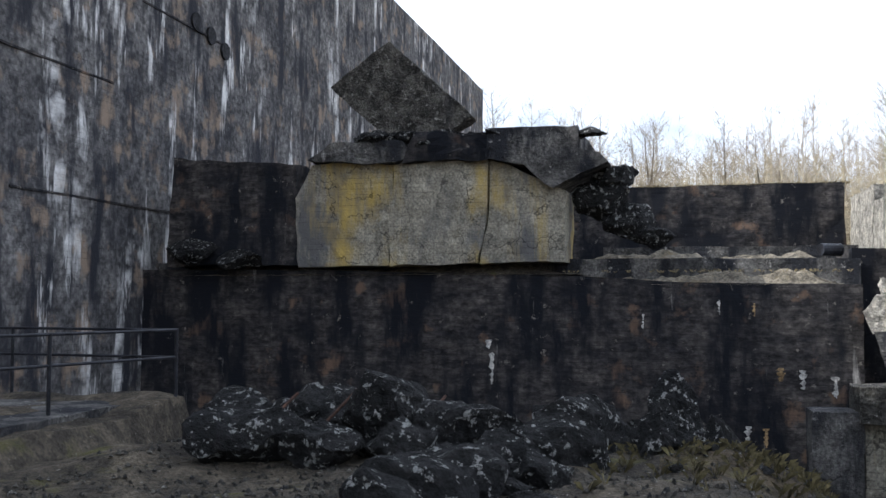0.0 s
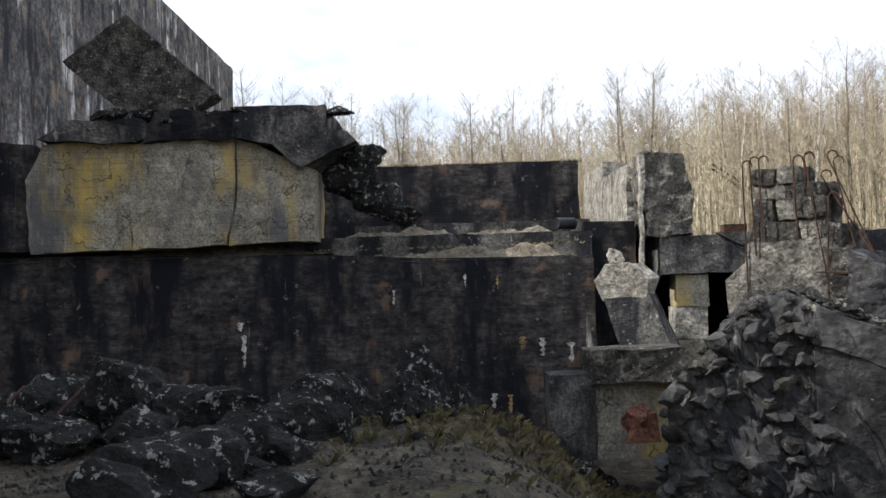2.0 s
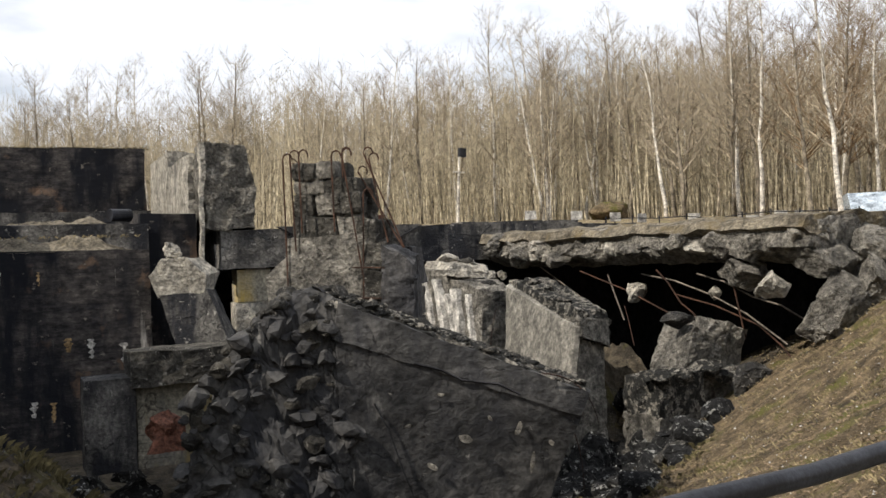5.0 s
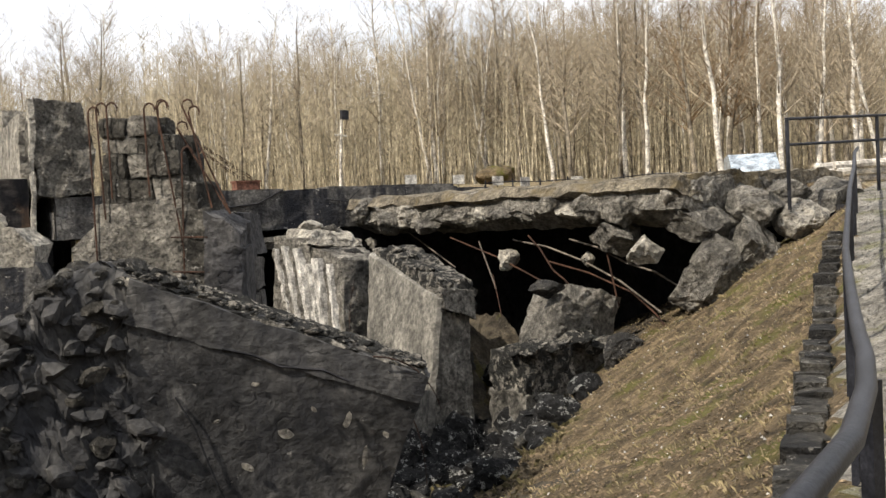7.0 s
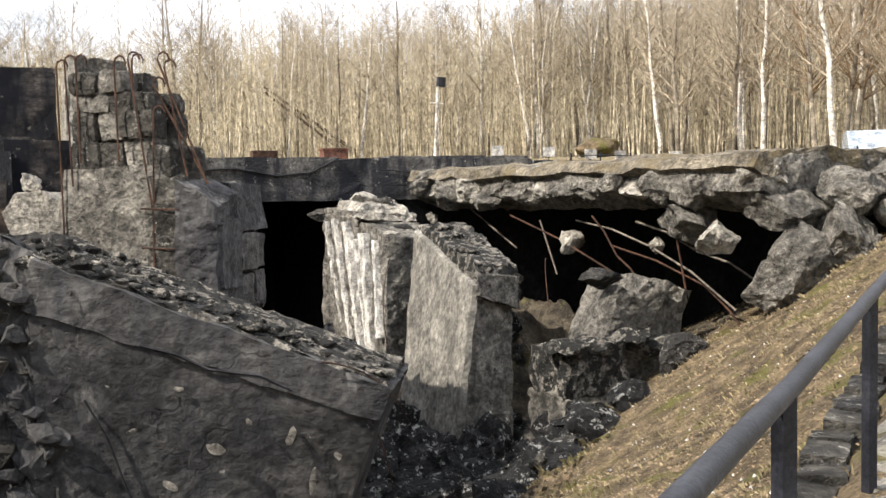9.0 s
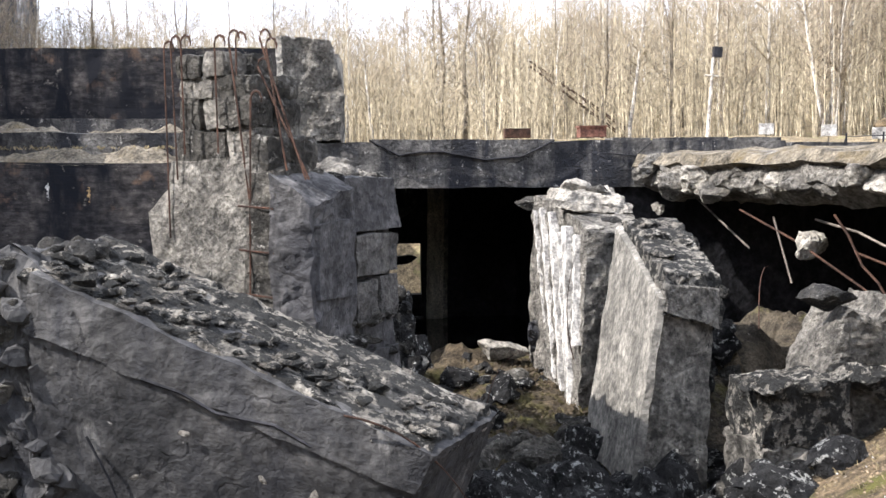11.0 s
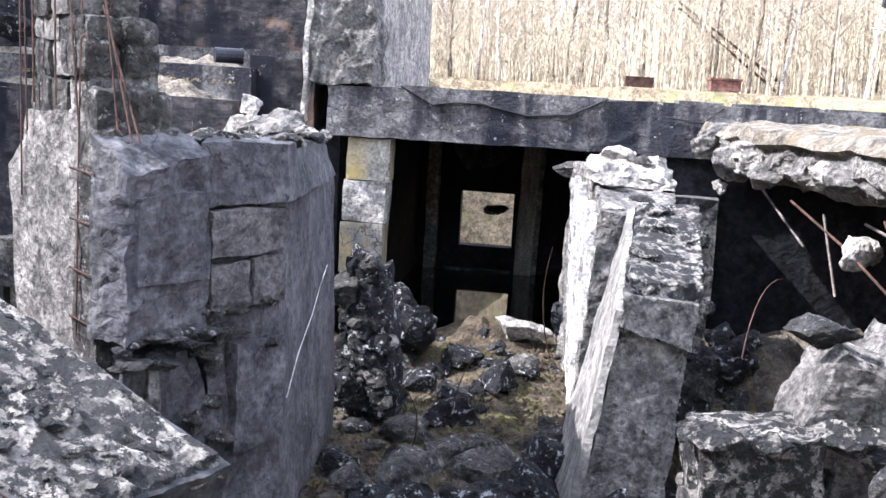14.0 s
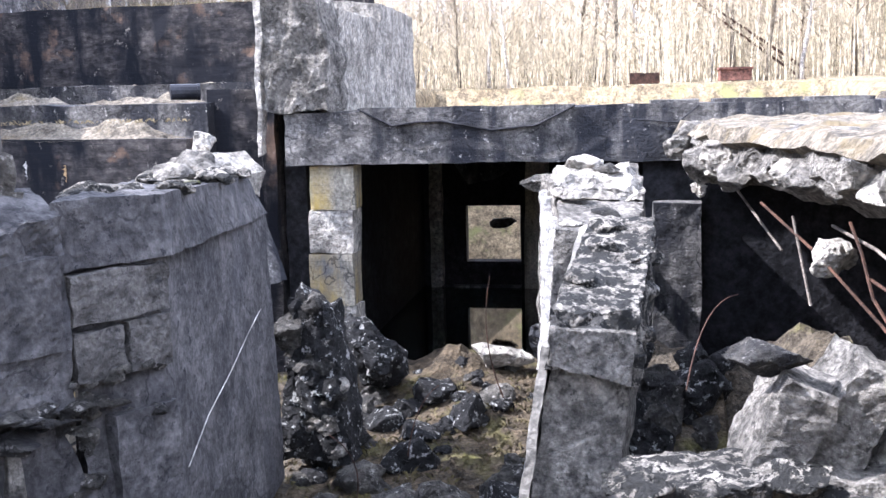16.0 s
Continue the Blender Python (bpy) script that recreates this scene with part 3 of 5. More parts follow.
part("head", slab_mesh([(-0.05, 1.55), (1.15, 1.6), (1.25, 2.1), (0.75, 2.55), (0.05, 2.5), (-0.25, 2.1)], 1.0, 0.25, 0.07, 46), M_PALE, lb)
part("knob", rock_mesh(0.55, 0.5, 0.5, 47), M_PALE, lb).location = (0.25, 0.4, 2.5)
block("flat_slab", 3.58, 20.3, -0.79, 2.05, 1.3, 0.68, M_RUBBLE, "thick flat concrete slab lying across blocks", "slab", cell=0.16, rough=0.05, seed=48)
block("footing_block", 2.72, 20.5, -2.4, 0.95, 1.0, 1.8, M_GREY, "grey concrete block under the flat slab", cell=0.3, rough=0.03, seed=49)
block("footing_block", 3.7, 20.65, -2.4, 1.6, 1.0, 1.63, M_YELLOW, "buff concrete block under the flat slab", cell=0.3, rough=0.03, seed=50)

# ---- beam, hall and pool ----
beam = base("beam", 6.75, 27.75, 1.4, "long cracked concrete beam over the dark openings", "beam")
part("beam_body", box_mesh(11.6, 1.2, 1.08, 0.4, 0.04, 7), M_GREY, beam)
part("spalled_face", slab_mesh([(1.6, 1.14), (2.3, 0.78), (3.3, 0.86), (4.3, 0.66), (5.2, 0.74), (5.95, 1.12)], 0.2, 0.25, 0.015, 52), M_GREY, beam).location = (0, -0.06, 0)
part("crack", tube_mesh([(1.6, -0.1, 1.12), (2.3, -0.1, 0.77), (2.8, -0.1, 0.84), (3.3, -0.1, 0.85), (4.3, -0.1, 0.65), (5.2, -0.1, 0.73), (5.95, -0.1, 1.1)], 0.02, 5), M_HOLE, beam, "dark crack")
part("crack", tube_mesh([(7.1, -0.03, 0.8), (7.9, -0.04, 0.72), (8.3, -0.03, 1.05)], 0.015, 5), M_HOLE, beam, "dark crack")
for n, (x, w) in enumerate(((7.4, 0.9), (8.6, 1.6), (10.4, 1.1))):
    part("top_course", box_mesh(w, 0.9, 0.1, 0.4, 0.02, 53 + n), M_GREY, beam).location = (x, 0.1, 1.06)
block("roof_hall", 6.75, 28.95, 1.5, 14.5, 14.2, 0.95, M_GREY, "flat concrete roof of the hall", "roof", kind="structure", cell=1.2, rough=0.02)
# inner walls get a near-black colour that paints in the hall's shade
block("wall_hall_left", 6.3, 28.95, -5.0, 0.5, 14.2, 6.5, M_HOLE, "inner wall of the hall, coloured as shade", "wall", kind="structure", cell=1.5, rough=0.02)
block("wall_hall_right", 14.0, 28.3, -5.0, 0.6, 14.9, 6.45, M_HOLE, "inner wall of the hall, coloured as shade", "wall", kind="structure", cell=1.5, rough=0.02)
# rear wall with its square opening, in the same painted shade
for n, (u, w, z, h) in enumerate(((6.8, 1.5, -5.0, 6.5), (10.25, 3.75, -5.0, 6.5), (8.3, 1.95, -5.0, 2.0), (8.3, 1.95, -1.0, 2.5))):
    block("wall_hall_rear", u, 42.55, z, w, 0.6, h, M_HOLE, "rear wall of the hall with a square opening, coloured as shade", "wall", kind="structure", cell=1.2, rough=0.02, seed=n)
block("hall_post", 10.4, 41.9, -4.6, 0.62, 0.5, 6.1, M_TIMBER, "pale weathered timber post in the flooded hall", "post", group="posts of the hall", cell=0.3, rough=0.03, seed=61, ry=1)
block("hall_post", 11.0, 42.1, -4.6, 0.2, 0.3, 6.1, M_PALE, "narrow pale post beside the timber post", "post", group="posts of the hall", cell=0.3, rough=0.02, seed=60, ry=1)
block("hall_post", 7.1, 42.0, -4.6, 0.42, 0.4, 6.1, M_PALE, "grey concrete post in the flooded hall", "post", group="posts of the hall", cell=0.4, rough=0.03, seed=62)
block("cross_beam", 7.5, 42.0, -4.15, 2.8, 0.4, 0.35, M_GREY, "dark concrete sill across the hall", "beam", cell=0.4, rough=0.03, seed=63)
tagged(part("hanging_concrete", slab_mesh([(0, 0.3), (0.5, -0.5), (1.4, -0.3), (2.1, 0.1), (2.1, 1.2), (0, 1.2)], 0.5, 0.25, 0.08, 64), M_GREY, at=at_uv(8.0, 41.8, 0.3)), "broken concrete hanging under the hall roof", "concrete")
lump("snag", 9.6, 42.75, -1.85, 1.0, 0.3, 0.4, 65, M_GREY, "broken lump caught in the square opening")
pale = base("pale_pillar", 7.15, 27.9, -2.9, "pale squared stone pillar under the beam", "pillar")
for n, (z, h, x) in enumerate(((0.0, 1.3, 0.02), (1.32, 1.1, -0.03), (2.44, 0.9, 0.0), (3.36, 0.9, 0.05))):
    part("stone", box_mesh(0.95, 0.7, h, 0.3, 0.03, 66 + n), M_YELLOW if n % 2 else M_PALE, pale).location = (x, 0, z)
water_bm = bmesh.new()
wv = [water_bm.verts.new((x, y, 0)) for x, y in ((0, 0), (7.4, 0), (7.4, 14), (0, 14))]
water_bm.faces.new(wv)
M_WATER = bpy.data.materials.new("still dark water")
M_WATER.use_nodes = True
wb = M_WATER.node_tree.nodes["Principled BSDF"]
wb.inputs["Base Color"].default_value, wb.inputs["Roughness"].default_value, wb.inputs["IOR"].default_value = (0.012, 0.016, 0.016, 1), 0.04, 1.33
wb.inputs["Specular IOR Level"].default_value = 1.0
tagged(part("water", water_bm, M_WATER, at=at_uv(6.7, 28.45, -3.85)), "still dark water flooding the hall", "water", kind="structure")
lump("pool_stone", 11.35, 26.6, -2.5, 1.25, 0.7, 0.5, 68, M_PALE, "pale flat stone at the water's edge")
lump("pool_stone", 12.2, 26.6, -2.5, 0.7, 0.6, 1.0, 69, M_GREY, "grey upright stone at the water's edge")
# added walls that close the cavity under the broken roof, near-black for its shade
block("wall_cavity_rear", 20.2, 12.0, -4.0, 0.6, 17.0, 5.4, M_HOLE, "added wall at the back of the cavity, coloured as shade", "wall", kind="structure", cell=1.5, rough=0.03)
block("wall_cavity_side", 14.0, 28.0, -4.0, 6.8, 0.3, 5.4, M_HOLE, "added wall beside the cavity, coloured as shade", "wall", kind="structure", cell=1.5, rough=0.03)
block("cavity_pillar", 14.2, 27.45, -3.0, 0.9, 0.5, 3.6, M_GREY, "grey concrete pillar at the cavity", "pillar", cell=0.4, rough=0.05, seed=67)

# ---- stone pier with reinforcement ----
pier = base("rubble_pier", 5.86, 17.28, -2.4, "broken concrete pier crowned with loose stones and rusty bars", "pier", rz=-37)
pier.scale = (0.96, 0.55, 1.03)
part("pier_core", slab_mesh([(0, 0), (1.9, 0), (1.9, 4.0), (1.5, 4.25), (0.15, 4.25), (0.1, 3.9), (-0.3, 3.6), (0.05, 3.3)], 1.5, 0.25, 0.06, 71), M_LIGHT, pier)
part("pier_edge", slab_mesh([(1.45, 0), (1.95, 0), (2.0, 2.0), (1.9, 4.15), (1.5, 4.1), (1.4, 2.2)], 1.6, 0.18, 0.09, 72), M_RUBBLE, pier).location = (0, -0.06, 0)


def warp_box(corners, cell, rough, seed, freq=2.4):
    """A box bent to eight corners: four below (front left, front right, back right, back left), then four above."""
    q = [Vector(c) for c in corners]
    bm = box_mesh((q[1] - q[0]).length, (q[3] - q[0]).length, (q[4] - q[0]).length, cell, 0.0, seed)
    hi = [max(v.co[i] for v in bm.verts) for i in range(3)]
    lo = [min(v.co[i] for v in bm.verts) for i in range(3)]
    for v in bm.verts:
        x, y, z = [(v.co[i] - lo[i]) / (hi[i] - lo[i]) for i in range(3)]
        under = q[0].lerp(q[1], x).lerp(q[3].lerp(q[2], x), y)
        over = q[4].lerp(q[5], x).lerp(q[7].lerp(q[6], x), y)
        v.co = under.lerp(over, z)
    roughen(bm, rough, seed, freq)
    return bm


def worn_stone(sx, sy, sz, seed):
    bm = box_mesh(sx, sy, sz, 0.14, 0.0, seed)
    c = Vector((sx / 2, sy / 2, sz / 2))
    for v in bm.verts:
        d = v.co - c
        q = Vector((d.x / sx, d.y / sy, d.z / sz)) * 2
        m = max(abs(q.x), abs(q.y), abs(q.z))
        v.co = c + d * (1 - 0.22 * max(0.0, q.length - m - 0.15))
    roughen(bm, 0.035, seed, 4.0)
    return bm


STONES = ((0.45, 4.2, 0.5, 0.42), (0.85, 4.2, 0.42, 0.4), (1.27, 4.2, 0.5, 0.5), (1.62, 4.1, 0.4, 0.42), (0.42, 4.58, 0.42, 0.42), (0.86, 4.6, 0.44, 0.42), (1.25, 4.62, 0.6, 0.36),
          (0.55, 4.98, 0.66, 0.26), (1.1, 4.95, 0.8, 0.28), (0.45, 5.2, 0.5, 0.3), (0.86, 5.22, 0.42, 0.3))
for n, (x, z, w, h) in enumerate(STONES):
    part("stone", worn_stone(w * 0.95, 0.75, h * 0.97, 200 + n), M_LIGHT if n in (2, 5, 7, 10) else M_RUBBLE, pier).location = (x - w / 2, 0.02 + 0.06 * (n % 3), z - 0.02)
    part("stone", worn_stone(w * 1.05, 0.7, h * 1.0, 240 + n), M_RUBBLE, pier).location = (x - w / 2 + 0.05, 0.8, z - 0.03)


def hook_bar(x, y, z0, z1, lean=0.0, r=0.016, hook=0.09):
    pts = [(x, y, z0), (x + lean * 0.5, y, (z0 + z1) / 2), (x + lean, y, z1)]
    for a in (45, 90, 135, 180, 205):
        pts.append((x + lean + hook - hook * math.cos(radians(a)), y, z1 + hook * math.sin(radians(a))))
    return tube_mesh(pts, r, 6)


for n, (x, y, z0, z1, lean) in enumerate(((0.12, -0.08, 3.3, 5.55, -0.02), (0.3, -0.1, 4.0, 5.6, -0.06), (0.42, -0.06, 4.3, 5.6, -0.02), (1.05, -0.12, 4.3, 5.55, -0.02), (1.15, 0.3, 4.6, 5.6, 0.0),
                                          (1.55, 0.0, 3.4, 5.6, -0.35), (1.95, 0.3, 4.1, 5.5, -0.3), (2.2, 0.5, 4.0, 5.3, -0.8), (1.5, -0.1, 2.0, 4.9, 0.1), (2.25, 0.3, 4.0, 5.6, -0.7))):
    part("rebar", hook_bar(x, y, z0, z1, lean), M_RUST, pier, "bent rusty reinforcing bar")
for n in range(6):
    part("tie_bar", tube_mesh([(1.35, -0.1, 1.2 + 0.5 * n), (1.95, -0.14, 1.18 + 0.5 * n)], 0.012, 5), M_RUST, pier)


def face_point(k, inward, z):
    """On the oblique front of the squared pier: k along it, inward from it."""
    return (7.85 + 0.438 * k - 0.899 * inward, 15.87 + 0.899 * k + 0.438 * inward, z)


def course(name, parent, k0, k1, z0, z1, out, deep, material, seed, rough=0.025, skew=0.0, label=""):
    """One squared piece of the pier's oblique front."""
    c = [face_point(k0, out, z0), face_point(k1, out, z0 + skew), face_point(k1, deep, z0 + skew), face_point(k0, deep, z0),
         face_point(k0, out, z1), face_point(k1, out, z1 - skew), face_point(k1, deep, z1 - skew), face_point(k0, deep, z1)]
    return part(name, warp_box(c, 0.1, rough, seed, 2.2), material, parent, label)


pb = base("pier_block", -0.1, 0, 0, "heavy squared concrete pier with a rubble-strewn flat top", "pier")
part("shaft", warp_box([(8.36, 17.12, -3.0), (8.9, 17.86, -3.0), (8.62, 21.9, -3.0), (7.3, 21.6, -3.0), (8.14, 17.0, 1.1), (8.74, 17.88, 1.1), (8.34, 22.3, 1.1), (7.2, 22.0, 1.1)], 0.14, 0.03, 81, 1.6), M_PIER, pb)
part("cap", warp_box([(8.22, 16.78, 1.06), (8.9, 17.86, 1.06), (8.38, 22.35, 1.0), (7.1, 21.9, 1.0), (8.2, 16.84, 1.74), (8.84, 17.9, 1.72), (8.26, 21.9, 1.6), (7.1, 21.6, 1.7)], 0.12, 0.035, 82, 2.0), M_PIER, pb)
course("course", pb, 1.12, 2.26, 0.5, 1.0, -0.02, 0.7, M_COURSE, 83, 0.03)
course("course", pb, 1.12, 1.7, -0.08, 0.44, -0.01, 0.7, M_COURSE, 84, 0.035)
course("course", pb, 1.72, 2.25, -0.1, 0.45, -0.03, 0.7, M_COURSE, 87, 0.03)
course("course", pb, 1.5, 2.27, -1.75, -0.5, -0.03, 0.7, M_PIER, 88, 0.03)
for n in range(26):
    rng = random.Random(330 + n)
    p = face_point(rng.uniform(1.1, 2.2), rng.uniform(-0.02, 0.12), rng.uniform(-0.75, -0.1) if n < 16 else rng.uniform(-1.7, -0.5))
    if n >= 16:
        p = face_point(rng.uniform(0.95, 1.4), rng.uniform(0.0, 0.15), p[2])
    part("spall", rock_mesh(rng.uniform(0.1, 0.3), 0.25, rng.uniform(0.08, 0.2), 330 + n, 18, 0.12, 3), M_RUBBLE, pb).location = p
part("lime_line", tube_mesh([(8.86, 18.1, -1.35), (8.77, 18.9, -1.02), (8.68, 19.9, -0.74), (8.55, 20.9, -0.47), (8.45, 21.8, -0.25)], 0.007, 5), M_LIME, pb, "pale lime line")
for n in range(34):
    rng = random.Random(300 + n)
    k, j = rng.random(), rng.random()
    size = rng.uniform(0.15, 0.5) * (1.5 if n % 7 == 0 else 1.0)
    at = (7.35 + 1.2 * j + 0.15 * (1 - k), 17.3 + 0.8 * j + 4.0 * k, 1.6)
    part("top_stone", rock_mesh(size, size * 0.8, size * rng.uniform(0.3, 0.6), 300 + n, 16, 0.1, 3), M_TOP, pb).location = at
for n, (u, v, w, h) in enumerate(((8.05, 19.9, 0.6, 0.32), (7.9, 20.8, 0.7, 0.42), (8.15, 20.6, 0.4, 0.3), (7.8, 18.6, 0.8, 0.16))):
    part("top_stone", rock_mesh(w, w * 0.8, h, 365 + n, 16, 0.1, 3), M_LIGHT, pb).location = (u, v, 1.62)
fp = base("front_pier", -0.1, 0, 0, "broken front part of the concrete pier with a sloping top", "pier")
part("upper_piece", warp_box([face_point(0.0, 0.0, -0.25), face_point(1.08, 0.0, -0.3), face_point(1.08, 0.55, -0.3), face_point(0.0, 0.55, -0.25),
                              face_point(0.02, 0.02, 1.4), face_point(1.08, 0.0, 1.62), face_point(1.08, 0.55, 1.9), face_point(0.0, 0.55, 1.8)], 0.09, 0.055, 85, 2.6), M_PIER, fp)
part("skin", warp_box([face_point(0.1, -0.05, 0.35), face_point(0.98, -0.04, 0.3), face_point(0.98, 0.2, 0.3), face_point(0.1, 0.2, 0.35),
                       face_point(0.12, -0.03, 1.2), face_point(1.0, -0.04, 1.25), face_point(1.0, 0.2, 1.25), face_point(0.12, 0.2, 1.2)], 0.09, 0.03, 86, 2.6), M_PIER, fp, "thin flaking skin of concrete")
part("lower_piece", warp_box([face_point(0.3, 0.35, -3.0), face_point(2.0, 0.1, -3.0), face_point(2.0, 0.6, -3.0), face_point(0.3, 0.8, -3.0),
                              face_point(0.15, 0.2, -0.5), face_point(0.95, 0.12, -0.45), face_point(0.95, 0.6, -0.4), face_point(0.2, 0.7, -0.4)], 0.11, 0.04, 89, 2.0), M_PIER, fp)
part("pale_splinter", warp_box([face_point(0.3, 0.1, -1.9), face_point(0.55, 0.1, -1.9), face_point(0.55, 0.3, -1.9), face_point(0.3, 0.3, -1.9),
                                face_point(0.42, 0.14, -0.6), face_point(0.56, 0.14, -0.6), face_point(0.56, 0.3, -0.6), face_point(0.42, 0.3, -0.6)], 0.1, 0.02, 90, 2.0), M_LIGHT, fp, "pale upright splinter of concrete")
for n in range(22):
    rng = random.Random(380 + n)
    part("ledge_stone", rock_mesh(rng.uniform(0.15, 0.45), 0.3, rng.uniform(0.06, 0.16), 380 + n, 16, 0.1, 3), M_RUBBLE, fp).location = face_point(rng.uniform(0.0, 1.1), rng.uniform(-0.08, 0.2), rng.uniform(-0.55, -0.22))

# ---- the great fallen slab ----
fs = base("fallen_slab", 6.19, 13.0, 0, "great fallen concrete slab with a lichen-grown sloping top", "slab", rz=-15)
part("lower_body", warp_box([(-0.55, 0.25, -3.1), (1.85, 0.75, -3.1), (2.1, 1.9, -3.1), (-0.6, 1.9, -3.1), (-0.7, 0.02, 0.55), (2.66, 0.03, -0.72), (2.95, 1.6, -0.78), (-0.8, 1.7, 0.6)], 0.1, 0.03, 91, 1.6), M_SLAB, fs)
part("upper_layer", warp_box([(-0.75, 0.0, 0.5), (2.66, 0.0, -0.73), (2.95, 1.6, -0.78), (-0.85, 1.7, 0.6), (-0.62, 0.03, 0.98), (2.8, 0.03, -0.42), (3.1, 1.55, -0.45), (-0.8, 1.7, 1.1)], 0.09, 0.03, 92, 2.4), M_SLAB, fs)
part("crust", warp_box([(-0.8, 0.06, 0.92), (2.76, 0.06, -0.5), (3.06, 1.52, -0.52), (-0.9, 1.7, 1.0), (-0.75, 0.12, 1.04), (2.74, 0.1, -0.36), (3.0, 1.5, -0.36), (-0.85, 1.66, 1.2)], 0.065, 0.05, 93, 5.0), M_TOP, fs, "lichen-grown crust of the slab")
for n in range(150):
    rng = random.Random(400 + n)
    k = rng.random()
    w = rng.uniform(0.07, 0.24)
    part("crust_stone", rock_mesh(w, w * rng.uniform(0.6, 1.0), w * rng.uniform(0.3, 0.6), 400 + n, 10, 0.07, 2), M_TOP, fs).location = (-0.7 + 3.45 * k, rng.uniform(0.12, 1.5), 1.08 - 1.42 * k - 0.02)
part("crack", tube_mesh([(0.35, 0.0, 0.12), (0.7, -0.005, 0.02), (1.0, 0.0, -0.14), (1.5, 0.0, -0.22), (1.8, 0.005, -0.38)], 0.016, 5), M_HOLE, fs, "dark crack")
part("crack", tube_mesh([(-0.2, 0.06, -0.4), (0.0, 0.08, -0.8), (0.15, 0.12, -1.3), (0.3, 0.16, -1.7)], 0.012, 5), M_HOLE, fs, "dark crack")
part("broken_end", slab_mesh([(-3.0, -3.1), (-0.5, -3.1), (-0.6, 0.5), (-0.6, 1.0), (-0.95, 1.12), (-1.4, 1.05), (-1.75, 0.72), (-2.1, 0.2), (-2.5, -0.6), (-2.7, -1.3)], 1.7, 0.09, 0.11, 94, 3.6), M_SLAB, fs, "shattered end of the slab").location = (0, 0.12, 0)
for n in range(230):
    rng = random.Random(1430 + n)
    x = rng.uniform(-2.75, -0.35)
    top = min(1.08, 1.1 + 1.0 * (x + 1.35)) if x < -1.35 else 1.08
    z = rng.uniform(-2.4, top - 0.12)
    w = rng.uniform(0.12, 0.42)
    if x > -0.75 and z > 0.3:
        w *= 0.5
    bit = part("broken_lump", rock_mesh(w, w * rng.uniform(0.6, 1.0), w * rng.uniform(0.5, 0.9), 1430 + n, 12, 0.1, 2), M_SLAB if n % 4 else M_RUBBLE, fs)
    bit.matrix_basis = pose(x, 0.2 + rng.uniform(-0.14, 0.1), z, rng.uniform(-25, 25), rng.uniform(-30, 30), rng.uniform(0, 90))
for n in range(40):
    rng = random.Random(1700 + n)
    x = rng.uniform(-2.1, -0.6)
    w = rng.uniform(0.12, 0.34)
    part("broken_lump", rock_mesh(w, w, w * 0.7, 1700 + n, 12, 0.1, 2), M_RUBBLE, fs).location = (x, rng.uniform(0.1, 1.6), min(1.08, 1.1 + 1.0 * (x + 1.35)) - 0.1)

for n, (x, z, w, h, r) in enumerate(((1.0, -1.0, 0.2, 0.12, 30), (0.25, -0.75, 0.12, 0.05, -10), (1.75, -0.95, 0.09, 0.2, 15), (0.55, -1.35, 0.18, 0.08, 30), (1.95, -1.5, 0.08, 0.3, 10), (1.35, -0.7, 0.1, 0.05, 55), (2.2, -1.1, 0.1, 0.08, 70), (0.7, -0.35, 0.1, 0.05, 10))):
    part("lichen_patch", rock_mesh(w, 0.012, h, 2500 + n, 9, 0.5, 3), M_LIGHT, fs, "pale lichen patch").matrix_basis = pose(x, 0.02 + 0.16 * max(0.0, -0.6 - z), z, ry=r)

# ---- blocks under and beside the broken roof ----
tb = base("tilted_block", 0, 0, 0, "tilted concrete block standing on end with an overhanging head", "block")
part("leg", warp_box([(12.28, 18.75, -3.1), (13.42, 18.95, -3.1), (13.5, 21.2, -3.1), (12.15, 21.4, -3.1), (12.72, 18.98, -0.35), (13.6, 19.3, -0.5), (13.95, 22.3, -0.2), (13.0, 22.5, -0.1)], 0.11, 0.045, 95), M_LIGHT, tb)
part("head", warp_box([(12.66, 18.82, -0.3), (13.72, 19.22, -0.62), (13.95, 22.3, -0.5), (13.0, 22.5, -0.3), (12.74, 19.0, 0.3), (13.72, 19.35, 0.18), (14.0, 22.4, 0.9), (13.1, 22.8, 0.86)], 0.085, 0.07, 96, 3.4), M_TOP, tb, "pale overhanging head with dark lichen")
part("head_front", warp_box([(12.7, 18.74, -0.28), (13.6, 19.05, -0.58), (13.6, 19.5, -0.5), (12.7, 19.3, -0.3), (12.72, 18.84, 0.1), (13.66, 19.2, 0.0), (13.66, 19.6, 0.05), (12.72, 19.4, 0.1)], 0.09, 0.04, 97, 3.0), M_LIGHT, tb)
part("pale_side", warp_box([(12.2, 18.85, -3.0), (12.32, 18.78, -3.0), (12.22, 21.3, -3.0), (12.06, 21.4, -3.0), (12.62, 18.86, -0.1), (12.72, 18.84, -0.1), (13.04, 22.7, 0.78), (12.94, 22.7, 0.72)], 0.12, 0.025, 100), M_SMOOTHPALE, tb, "pale smooth side of the block")
for n, (u, v, z, w) in enumerate(((13.7, 19.5, -0.2, 0.4), (13.75, 20.4, 0.1, 0.45), (13.85, 21.4, 0.35, 0.5), (13.4, 22.2, 0.6, 0.6), (13.0, 20.0, 0.35, 0.4), (13.6, 20.9, 0.45, 0.35), (13.3, 21.4, 0.5, 0.5))):
    part("head_lump", rock_mesh(w, w * 0.9, w * 0.55, 110 + n, 18, 0.12, 3), M_TOP, tb).location = (u, v, z)
sb = base("split_block", 0, 0, 0, "split pale concrete block below the beam", "block")
